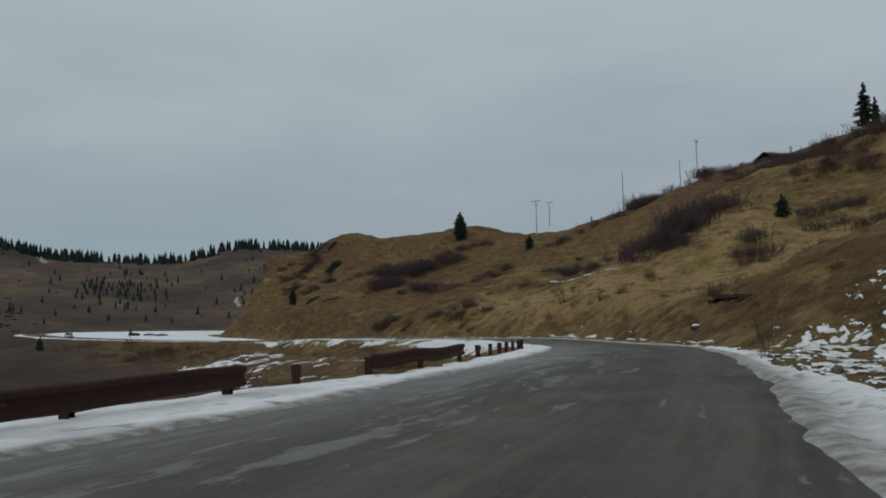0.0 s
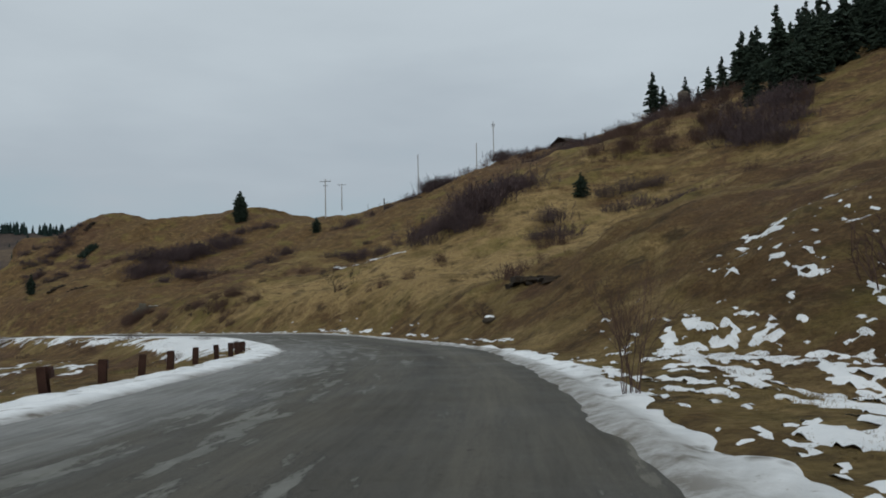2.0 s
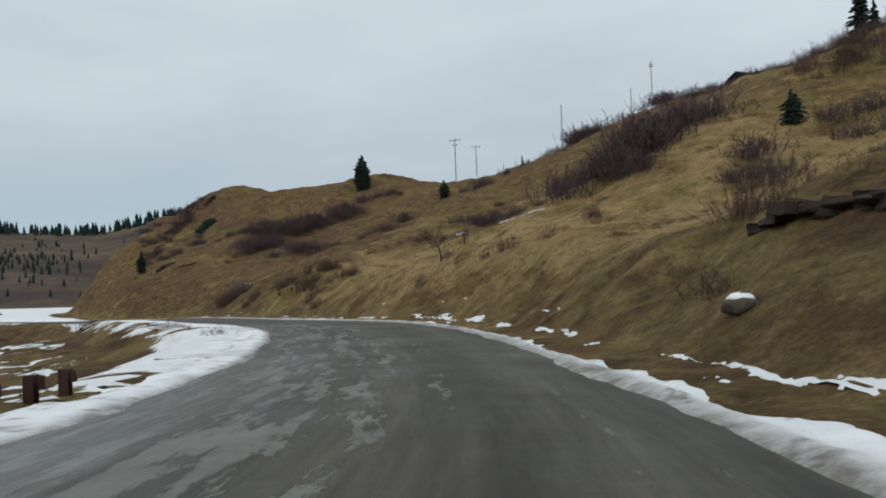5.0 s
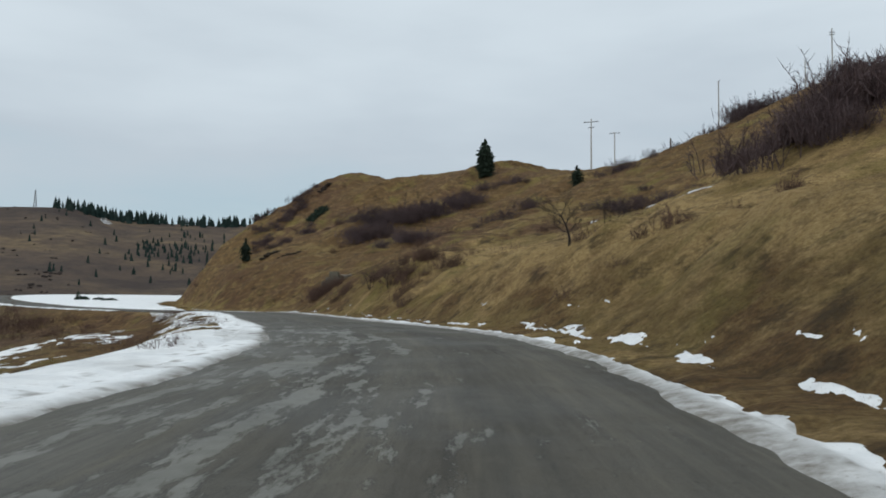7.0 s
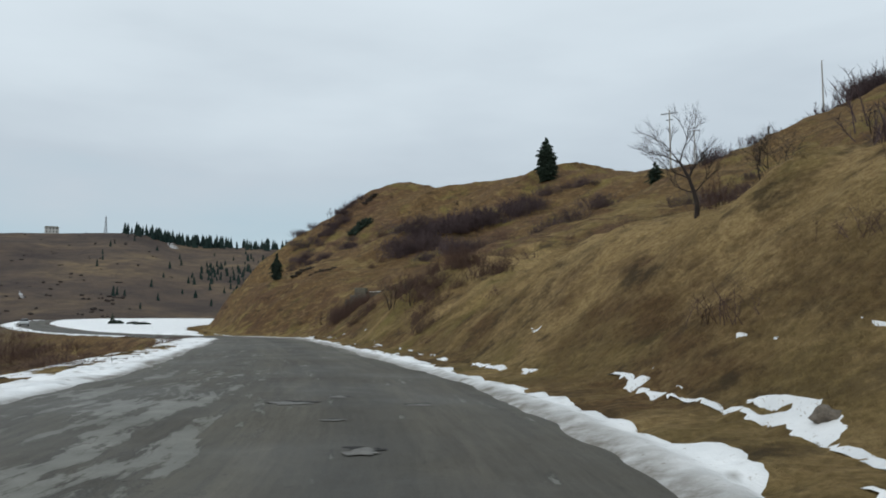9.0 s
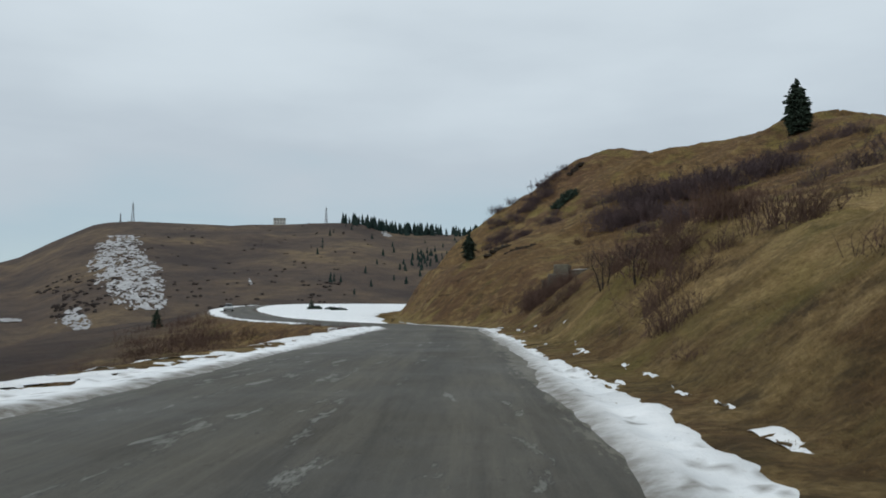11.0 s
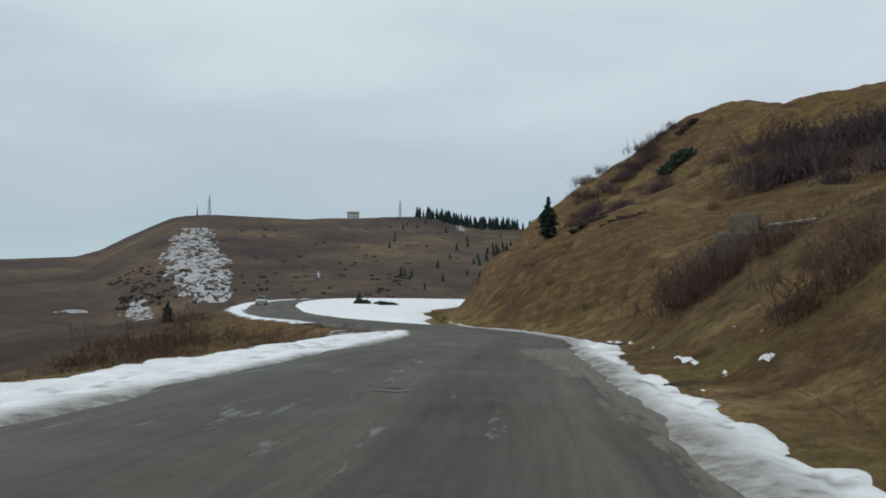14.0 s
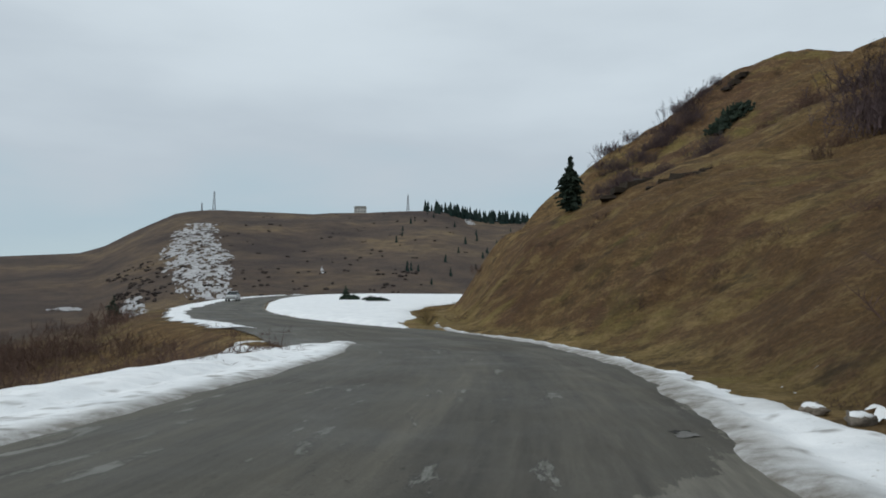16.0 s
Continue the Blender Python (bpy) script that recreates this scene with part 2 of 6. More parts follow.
def asphalt_material():
    """Old asphalt: damp wheel tracks, pale tongues of a worn layer, grit along the hill edge. UV: metres across and along."""
    m, n, l, b = nodes_of("worn_asphalt")
    uv = n.new("ShaderNodeUVMap")
    uv.uv_map = "along"
    sx = n.new("ShaderNodeSeparateXYZ")
    l.new(uv.outputs[0], sx.inputs[0])
    across, along = sx.outputs[0], sx.outputs[1]
    grain = noise_node(n, l, 55.0, 3, 0.7)
    mid = noise_node(n, l, 1.3, 6, 0.65)
    streak = noise_node(n, l, 1.0, 7, 0.66, uv.outputs[0], (2.1, 0.10, 1))
    fine = noise_node(n, l, 1.0, 6, 0.7, uv.outputs[0], (9.0, 0.5, 1))
    patch = noise_node(n, l, 0.30, 6, 0.62)
    c = ramp_node(n, l, streak, ((0.36, (0.033, 0.031, 0.025)), (0.5, (0.064, 0.059, 0.046)), (0.64, (0.123, 0.111, 0.083))))
    c = mix_node(n, l, 0.4, c, ramp_node(n, l, patch, ((0.38, (0.037, 0.035, 0.028)), (0.62, (0.108, 0.097, 0.075)))))
    c = mix_node(n, l, 0.3, c, ramp_node(n, l, fine, ((0.36, (0.030, 0.031, 0.027)), (0.66, (0.138, 0.123, 0.096)))))
    c = mix_node(n, l, ramp_node(n, l, mid, ((0.56, (0, 0, 0)), (0.75, (0.3, 0.3, 0.3)))), c, (0.165, 0.150, 0.122))
    c = mix_node(n, l, 0.3, c, ramp_node(n, l, grain, ((0.3, (0.028, 0.026, 0.024)), (0.7, (0.133, 0.122, 0.105)))))
    speck = noise_node(n, l, 7.5, 4, 0.75)
    c = mix_node(n, l, ramp_node(n, l, speck, ((0.30, (0.8, 0.8, 0.8)), (0.37, (0, 0, 0)))), c, (0.018, 0.016, 0.013))
    c = mix_node(n, l, ramp_node(n, l, speck, ((0.66, (0, 0, 0)), (0.74, (0.55, 0.55, 0.55)))), c, (0.209, 0.190, 0.149))
    dark = noise_node(n, l, 1.0, 6, 0.7, uv.outputs[0], (0.9, 0.07, 1))
    c = mix_node(n, l, ramp_node(n, l, dark, ((0.34, (0.6, 0.6, 0.6)), (0.48, (0, 0, 0)))), c, (0.032, 0.028, 0.023))
    # tyres have polished two paler bands in the lane of the hill side and left a darker crown between them
    far_side = n.new("ShaderNodeUVMap")
    far_side.uv_map = "rim"
    fs = n.new("ShaderNodeSeparateXYZ")
    l.new(far_side.outputs[0], fs.inputs[0])
    lane_at = math_node(n, l, "ADD", fs.outputs[0], math_node(n, l, "MULTIPLY", math_node(n, l, "ADD", streak, -0.5), 0.9))
    band = ramp_node(n, l, math_node(n, l, "DIVIDE", lane_at, 8.0), ((0.06, (0.9, 0.9, 0.9)), (0.16, (1.12, 1.12, 1.11)), (0.22, (1.15, 1.14, 1.12)), (0.30, (0.86, 0.86, 0.86)), (0.38, (0.84, 0.84, 0.84)), (0.46, (1.14, 1.13, 1.11)), (0.53, (1.10, 1.10, 1.08)), (0.62, (0.9, 0.9, 0.9)), (0.9, (1.02, 1.02, 1.0))))
    c = mix_node(n, l, 1.0, c, band, "MULTIPLY")
    # tongues of the worn layer, drawn out along the traffic, mostly in the outer lane
    warp = n.new("ShaderNodeVectorMath")
    warp.operation = "MULTIPLY_ADD"
    wn_ = n.new("ShaderNodeTexNoise")
    wn_.inputs["Scale"].default_value, wn_.inputs["Detail"].default_value = 0.55, 4
    l.new(uv.outputs[0], wn_.inputs["Vector"])
    l.new(wn_.outputs["Color"], warp.inputs[0])
    warp.inputs[1].default_value = (0.7, 2.0, 0)
    l.new(uv.outputs[0], warp.inputs[2])
    tongue = noise_node(n, l, 1.0, 5, 0.58, warp.outputs[0], (2.0, 0.24, 1))
    ragged = noise_node(n, l, 1.0, 5, 0.75, uv.outputs[0], (4.5, 1.1, 1))
    lane = ramp_node(n, l, math_node(n, l, "DIVIDE", across, 9.0), ((0.0, (0.45, 0.45, 0.45)), (0.22, (0.95, 0.95, 0.95)), (0.42, (1, 1, 1)), (0.58, (0.35, 0.35, 0.35)), (0.72, (0.1, 0.1, 0.1)), (1.0, (0.05, 0.05, 0.05))))
    stretch = ramp_node(n, l, math_node(n, l, "DIVIDE", along, 200.0), ((0.0, (0.7, 0.7, 0.7)), (0.14, (0.9, 0.9, 0.9)), (0.22, (0.85, 0.85, 0.85)), (0.3, (1, 1, 1)), (0.45, (1, 1, 1)), (0.53, (0.45, 0.45, 0.45)), (0.7, (0.3, 0.3, 0.3)), (1.0, (0.15, 0.15, 0.15))))
    bias = math_node(n, l, "MULTIPLY", lane, stretch)
    v = math_node(n, l, "ADD", tongue, math_node(n, l, "MULTIPLY", math_node(n, l, "ADD", ragged, -0.5), 0.62))
    v = math_node(n, l, "ADD", v, math_node(n, l, "MULTIPLY", bias, 0.185))
    mask = ramp_node(n, l, v, ((0.675, (0, 0, 0)), (0.74, (0.8, 0.8, 0.8))))
    pale = ramp_node(n, l, mid, ((0.3, (0.119, 0.119, 0.105)), (0.7, (0.229, 0.228, 0.204))))
    c = mix_node(n, l, mask, c, pale)
    # dark lip on the traffic side of each tongue
    lip = ramp_node(n, l, v, ((0.655, (0, 0, 0)), (0.675, (0.55, 0.55, 0.55)), (0.688, (0, 0, 0))))
    c = mix_node(n, l, lip, c, (0.02, 0.02, 0.02))
    # slush and salt dried along the open edge
    slush = math_node(n, l, "ADD", across, math_node(n, l, "MULTIPLY", math_node(n, l, "ADD", streak, -0.5), 3.4))
    slush = ramp_node(n, l, math_node(n, l, "DIVIDE", slush, 9.0), ((0.12, (1, 1, 1)), (0.24, (0.75, 0.75, 0.75)), (0.40, (0, 0, 0))))
    slush = math_node(n, l, "MULTIPLY", slush, ramp_node(n, l, math_node(n, l, "DIVIDE", along, 200.0), ((0.0, (0.3, 0.3, 0.3)), (0.08, (0.5, 0.5, 0.5)), (0.14, (0.9, 0.9, 0.9)), (0.24, (0.7, 0.7, 0.7)), (0.36, (0.15, 0.15, 0.15)), (1.0, (0.1, 0.1, 0.1)))))
    c = mix_node(n, l, slush, c, ramp_node(n, l, fine, ((0.3, (0.13, 0.13, 0.122)), (0.7, (0.29, 0.288, 0.275)))))
    # mud and grit carried off the bank
    rim = n.new("ShaderNodeUVMap")
    rim.uv_map = "rim"
    rs = n.new("ShaderNodeSeparateXYZ")
    l.new(rim.outputs[0], rs.inputs[0])
    reach = ramp_node(n, l, math_node(n, l, "DIVIDE", along, 200.0), ((0.0, (0.02, 0.02, 0.02)), (0.49, (0.02, 0.02, 0.02)), (0.56, (0.085, 0.085, 0.085)), (0.67, (0.075, 0.075, 0.075)), (0.695, (0.15, 0.15, 0.15)), (0.722, (0.20, 0.20, 0.20)), (0.735, (0.05, 0.05, 0.05)), (0.8, (0.02, 0.02, 0.02))))
    mud = math_node(n, l, "SUBTRACT", math_node(n, l, "MULTIPLY", reach, 10.0), math_node(n, l, "ADD", rs.outputs[0], -0.05))
    mud = math_node(n, l, "ADD", mud, math_node(n, l, "MULTIPLY", math_node(n, l, "ADD", streak, -0.5), 1.3))
    mud = math_node(n, l, "ADD", mud, math_node(n, l, "MULTIPLY", math_node(n, l, "ADD", ragged, -0.5), 1.6))
    mm = ramp_node(n, l, math_node(n, l, "ADD", math_node(n, l, "MULTIPLY", mud, 0.5), 0.5), ((0.49, (0, 0, 0)), (0.53, (0.85, 0.85, 0.85))))
    c = mix_node(n, l, mm, c, ramp_node(n, l, fine, ((0.3, (0.091, 0.084, 0.068)), (0.7, (0.191, 0.178, 0.146)))))
    l.new(c, b.inputs["Base Color"])
    r = n.new("ShaderNodeMapRange")
    l.new(patch, r.inputs[0])
    r.inputs[1].default_value, r.inputs[2].default_value, r.inputs[3].default_value, r.inputs[4].default_value = 0.35, 0.65, 0.6, 0.9
    l.new(r.outputs[0], b.inputs["Roughness"])
    b.inputs["Specular IOR Level"].default_value = 0.22
    h = math_node(n, l, "ADD", math_node(n, l, "MULTIPLY", grain, 0.6), mid)
    h = math_node(n, l, "ADD", h, math_node(n, l, "MULTIPLY", mask, 0.5))
    bump_node(n, l, b, h, 0.4, 0.02)
    return m


M_GROUND = ground_material()
M_SNOW = snow_material("old_snow", 0.5)
M_ASPHALT = asphalt_material()

# ---- plan of the land ----
# right edge of the road, then the foot of the spur beyond it
EDGE_R = [(1.0, -8), (1.9, 6.6), (3.0, 13.1), (3.8, 19.5), (4.7, 28), (5.3, 38), (5.2, 45), (4.6, 49.5), (3.8, 54.5), (2.8, 60.5), (1.7, 66), (-0.2, 72.8), (-2.5, 78.6), (-4.2, 82), (-6.4, 86), (-9.9, 91.3), (-12.2, 94.8), (-15.5, 99.8), (-19.1, 105.2), (-21.0, 107.9), (-25.6, 114.7), (-29.9, 120.6), (-34.7, 127.2), (-38.2, 132.2), (-41.6, 137.5), (-45.5, 142.7), (-50.8, 148.2), (-56.6, 152.6), (-61.9, 155.5), (-67.3, 159.7), (-74.6, 167.6), (-88, 182.4), (-101, 203.8), (-106, 233)]
EDGE_L = [(-8, -8), (-6.4, 5), (-5.2, 10.6), (-4.4, 15.7), (-3.5, 22), (-2.6, 28), (-2.1, 35), (-1.9, 43), (-2.3, 48.5), (-3.1, 53.5), (-4.1, 58.5), (-5.1, 62.4), (-7.3, 69.8), (-10.1, 77), (-12.9, 82), (-15.4, 86.6), (-17.9, 90.5), (-20.4, 94.2), (-24.8, 100.6), (-27.4, 104.6), (-30.3, 109.2), (-33.4, 113.9), (-37.2, 119.0), (-41.4, 125.2), (-46.3, 132.1), (-53.6, 140.9), (-58.6, 146.2)]
# middle of the road where it swings out round the snowy level and back
LOOP = [(-48.6, 141.0), (-57, 148.0), (-66, 152.4), (-75, 155.4), (-86, 159.4), (-101, 167.6), (-115, 177.5), (-131, 189.5), (-151, 206), (-170, 224), (-188, 244), (-196, 262), (-190, 277), (-174, 282), (-150, 274), (-128, 262)]
ROAD_Z = [(-8, 0.05), (0, 0.05), (20, 0.02), (30, 0), (42, -0.13), (52, -0.28), (60, -0.41), (68.7, -0.47), (76.5, -0.47), (82, -0.48), (90, -0.6), (99.6, -0.77), (111, -0.9), (118.4, -1.0), (126, -1.1), (134, -1.3), (142, -1.6), (149, -1.78), (154, -1.8), (268, -0.42), (300, -0.4)]

# height of the hillside above the road, at these distances from its right edge
PROFILE_D = [0, 5, 10, 20, 38, 55, 75, 100]
PROFILE = {
    30: [0, 0.5, 1.6, 6, 13.5, 20, 28, 39],
    60: [0, 3.3, 5.4, 8.5, 15.7, 22, 29.9, 41],
    89: [0, 3.9, 4.4, 6.3, 11.2, 19.2, 31.5, 44],
    109: [0, 3.2, 3.4, 6.8, 16.2, 23.3, 31.8, 41.4],
    130: [0, 3.5, 4.7, 7, 12.5, 23.6, 29.2, 40.4],
    156: [0, 3.3, 5.6, 9.3, 16.3, 22.8, 31.4, 38.6],
    165: [0, 3.2, 5.3, 8, 13.7, 21, 29.1, 32.7],
    174: [-0, 3.5, 6, 9.5, 15.8, 23.5, 25.3, 21.8],
    188: [-0, 3.8, 6.7, 11.3, 20, 29.7, 26.5, 19.1],
    204: [0, 5.5, 7.6, 11.9, 18.3, 27, 26.1, 17.9],
    222: [0, 6.5, 6.4, 12.9, 23.1, 27.6, 21.9, 12.9],
    244: [0, 4.7, 11.6, 18.6, 28.4, 24.7, 15.5, 6.4],
}
# the far mountain: direction from the bend in degrees to the left of +y, height of its crest
FAR_AZ = [-180, -60, 0, 20, 22.8, 25.4, 27.1, 28.6, 29.6, 31.3, 33, 36, 39.4, 40.3, 41.2, 42.5, 44.7, 48, 49.6, 52.3, 53.6, 56.3, 58.2, 59.7, 60.7, 61.9, 63.6, 64.8, 65.9, 68.5, 72, 90, 180]
FAR_Z = [60, 60, 88, 102, 105, 107, 102, 95, 89, 84, 83.5, 86, 86, 90, 95, 100.3, 100, 96.5, 97, 92.3, 95, 95.6, 96.2, 94, 90, 80, 65.5, 53, 42.5, 39.5, 35, 26, 26]
FAR_O = (-30.0, 120.0)


def smooth(x, a, b):
    t = np.clip((x - a) / (b - a), 0, 1)
    return t * t * (3 - 2 * t)


def lattice(ix, iy, seed):
    h = (ix.astype(np.int64) * 374761393 + iy.astype(np.int64) * 668265263 + seed * 1442695041) & 0x7FFFFFFF
    h = ((h ^ (h >> 13)) * 1274126177) & 0x7FFFFFFF
    return ((h ^ (h >> 16)) & 0xFFFF) / 65535.0


def fbm(x, y, size, octaves=4, seed=1, gain=0.5):
    """Smooth noise about 0, of features of that size in metres."""
    out, amp, tot = np.zeros(np.shape(x)), 1.0, 0.0
    for k in range(octaves):
        u, v = np.asarray(x) / size + 17.3 * k, np.asarray(y) / size - 9.1 * k
        i, j = np.floor(u), np.floor(v)
        a, b = u - i, v - j
        a, b = a * a * (3 - 2 * a), b * b * (3 - 2 * b)
        n00, n10 = lattice(i, j, seed + k), lattice(i + 1, j, seed + k)
        n01, n11 = lattice(i, j + 1, seed + k), lattice(i + 1, j + 1, seed + k)
        out += amp * ((n00 * (1 - a) + n10 * a) * (1 - b) + (n01 * (1 - a) + n11 * a) * b - 0.5)
        tot += amp
        amp *= gain
        size /= 2.03
    return out / tot * 2


def resample(line, step):
    """A smooth line through the points, at even steps."""
    p = np.array(line, float)
    q = np.vstack([2 * p[0] - p[1], p, 2 * p[-1] - p[-2]])
    out = []
    for i in range(1, len(q) - 2):
        for t in np.linspace(0, 1, 12, endpoint=False):
            a, b, c, d = q[i - 1], q[i], q[i + 1], q[i + 2]
            out.append(0.5 * (2 * b + (c - a) * t + (2 * a - 5 * b + 4 * c - d) * t**2 + (3 * b - a - 3 * c + d) * t**3))
    out = np.array(out + [p[-1]])
    s = np.r_[0, np.cumsum(np.hypot(*np.diff(out, axis=0).T))]
    k = np.linspace(0, s[-1], max(2, int(round(s[-1] / step)) + 1))
    return np.stack([np.interp(k, s, out[:, 0]), np.interp(k, s, out[:, 1])], 1)


class Line:
    """A plan line that tells, for places, how far along it (s) and how far to its right (d) they lie."""

    def __init__(self, pts):
        self.p = np.array(pts, float)
        self.v = np.diff(self.p, axis=0)
        self.n = np.hypot(*self.v.T)
        self.s = np.r_[0, np.cumsum(self.n)]

    def sd(self, x, y):
        x, y = np.ravel(x), np.ravel(y)
        best, bs, bd = np.full(len(x), 1e9), np.zeros(len(x)), np.zeros(len(x))
        for i in range(len(self.v)):
            (px, py), (vx, vy), n = self.p[i], self.v[i], self.n[i]
            t = np.clip(((x - px) * vx + (y - py) * vy) / n**2, 0, 1)
            ex, ey = x - px - t * vx, y - py - t * vy
            r = np.hypot(ex, ey)
            m = r < best
            best[m], bs[m] = r[m], self.s[i] + t[m] * n
            bd[m] = np.where(vy * ex[m] - vx * ey[m] >= 0, r[m], -r[m])
        return bs, bd

    def at(self, s, d=0.0):
        i = int(np.clip(np.searchsorted(self.s, s) - 1, 0, len(self.v) - 1))
        u = self.v[i] / self.n[i]
        q = self.p[i] + u * (s - self.s[i])
        return q[0] + u[1] * d, q[1] - u[0] * d


LINE_R, LINE_L = Line(resample(EDGE_R, 3.0)), Line(resample(EDGE_L, 3.0))
LINE_LOOP = Line(resample(LOOP, 3.0))
PROF_S = np.array(sorted(PROFILE), float)
PROF_T = np.array([PROFILE[k] for k in sorted(PROFILE)], float)


def road_z(y):
    return np.interp(y, [r[0] for r in ROAD_Z], [r[1] for r in ROAD_Z])


def profile(s, d):
    """The hillside's height above the road, bent smoothly between the stations and distances."""
    out = np.zeros(len(s))
    i = np.clip(np.searchsorted(PROF_S, s) - 1, 0, len(PROF_S) - 2)
    t = np.clip((s - PROF_S[i]) / (PROF_S[i + 1] - PROF_S[i]), 0, 1)
    t = t * t * (3 - 2 * t)
    kd = np.array(PROFILE_D, float)
    j = np.clip(np.searchsorted(kd, d) - 1, 0, len(kd) - 2)
    u = np.clip((d - kd[j]) / (kd[j + 1] - kd[j]), 0, 1)
    tab = np.pad(PROF_T, ((0, 0), (1, 1)), mode="reflect", reflect_type="odd")
    kp = np.r_[2 * kd[0] - kd[1], kd, 2 * kd[-1] - kd[-2]]
    for w, row in ((1 - t, i), (t, i + 1)):
        p0, p1, p2, p3 = (tab[row, j + k] for k in range(4))
        h = kp[j + 2] - kp[j + 1]
        m1 = (p2 - p0) / (kp[j + 2] - kp[j]) * h
        m2 = (p3 - p1) / (kp[j + 3] - kp[j + 1]) * h
        out += w * ((2 * u**3 - 3 * u**2 + 1) * p1 + (u**3 - 2 * u**2 + u) * m1 + (-2 * u**3 + 3 * u**2) * p2 + (u**3 - u**2) * m2)
    return out


def far_height(x, y):
    r = np.hypot(x - FAR_O[0], y - FAR_O[1])
    az = np.degrees(np.arctan2(-(x - FAR_O[0]), y - FAR_O[1]))
    crest = np.interp(az, FAR_AZ, FAR_Z)
    t = np.clip((r - 240) / 760, 0, 1)
    t = t**1.15
    z = -26 + (crest + 26) * np.where(t < 0.9, t / 0.9 * 0.95, 0.95 + (1 - ((1 - t) / 0.1) ** 2) * 0.05)
    z += fbm(x, y, 260, 4, 21) * 9 * smooth(r, 220, 420) * (1 - smooth(r, 820, 960))
    return z - (crest + 5) * smooth(r, 1080, 1700)


def height(x, y):
    """The ground's height."""
    shape = np.shape(x)
    x, y = np.ravel(np.asarray(x, float)), np.ravel(np.asarray(y, float))
    s, d = LINE_R.sd(x, y)
    sl, dl = LINE_L.sd(x, y)
    so, do = LINE_LOOP.sd(x, y)
    dl = np.where(sl >= LINE_L.s[-1] - 0.01, -np.abs(dl), dl)
    zr = road_z(np.interp(s, LINE_R.s, LINE_R.p[:, 1]))
    far = far_height(x, y)
    # the hillside
    dd = np.maximum(d, 0)
    # a level verge, then the bank
    de = dd - 0.93 * np.minimum(dd, 1.9) * (1 - smooth(dd, 4, 11))
    up = profile(s, np.clip(de, 0, 100)) + np.clip(dd - 100, 0, 60) * 0.3 * (1 - smooth(s, 130, 165)) - np.clip(dd - 100, 0, 200) * 0.25 * smooth(s, 150, 170)
    rough = smooth(dd, 1.9, 5)
    up += rough * (fbm(x, y, 9, 4, 3) * 1.0 + fbm(x, y, 2.2, 3, 5) * 0.44) + smooth(dd, 20, 60) * fbm(x, y, 34, 3, 8) * 2.2 * (1 - 0.85 * smooth(s, 138, 160))
    hill = zr + up
    back = np.maximum(smooth(dd, 190, 330), smooth(s, 225, 262) * smooth(dd, 30, 130))
    hill = hill * (1 - back) + far * back
    # the open side: verge, then a bank down to rough pasture
    dist = np.minimum(np.maximum(-dl, 0), np.maximum(np.abs(do) - 3.6, 0))
    inner = smooth(-d, -0.3, 0.8) * smooth(do, 2, 4.5) * smooth(x, -212, -196) * (1 - smooth(x, -72, -64)) * smooth(y, 153, 160)
    zl = np.where(np.abs(do) - 3.6 < -dl, road_z(np.interp(so, LINE_LOOP.s, LINE_LOOP.p[:, 1])), road_z(np.interp(sl, LINE_L.s, LINE_L.p[:, 1])))
    down = zl - 0.02 * dist - 1.9 * smooth(dist, 2.6, 8) - 2.2 * smooth(dist, 8, 26) - 9 * smooth(dist, 22, 90)
    down += smooth(dist, 2.5, 8) * (fbm(x, y, 11, 4, 4) * 0.9 + fbm(x, y, 2.4, 3, 6) * 0.25)
    r = smooth(dist, 45, 190)
    left = down * (1 - r) + far * r
    left = left * (1 - inner) + (road_z(y) + 0.04 * fbm(x, y, 25, 3, 9)) * inner
    z = np.where(d > 0, hill, np.where(dl > 0, zr, left))
    on_road = ((d <= 0.25) & (dl >= -0.7) & (s < 172)) | (np.abs(do) < np.where(so < 26, 4.8, 3.75))
    z = np.where(on_road, np.where(np.abs(do) < 4.8, road_z(y), zr) - 0.06, z)
    return z.reshape(shape)


def axis_lines(lo, hi, step, end_lo, end_hi, grow=1.045):
    mid = list(np.arange(lo, hi + step / 2, step))
    a, w = lo, step
    while a > end_lo:
        w *= grow
        a -= w
        mid.insert(0, a)
    a, w = hi, step
    while a < end_hi:
        w *= grow
        a += w
        mid.append(a)
    return np.array(mid)


def ground_z(x, y):
    """Height of the built ground sheet."""
    i = np.clip(np.searchsorted(GX, x) - 1, 0, len(GX) - 2)
    j = np.clip(np.searchsorted(GY, y) - 1, 0, len(GY) - 2)
    a, b = (x - GX[i]) / (GX[i + 1] - GX[i]), (y - GY[j]) / (GY[j + 1] - GY[j])
    return (GZ[j, i] * (1 - a) + GZ[j, i + 1] * a) * (1 - b) + (GZ[j + 1, i] * (1 - a) + GZ[j + 1, i + 1] * a) * b


def link_mesh(name, verts, faces, material, smooth_faces=True):
    me = bpy.data.meshes.new(name)
    me.from_pydata([tuple(v) for v in verts], [], faces)
    me.materials.append(material)
    if smooth_faces:
        me.polygons.foreach_set("use_smooth", [True] * len(me.polygons))
    me.update()
    return new(name, me)


def grid_faces(nx, ny):
    i = np.arange(nx - 1)[None, :] + nx * np.arange(ny - 1)[:, None]
    return np.stack([i, i + 1, i + 1 + nx, i + nx], -1).reshape(-1, 4)


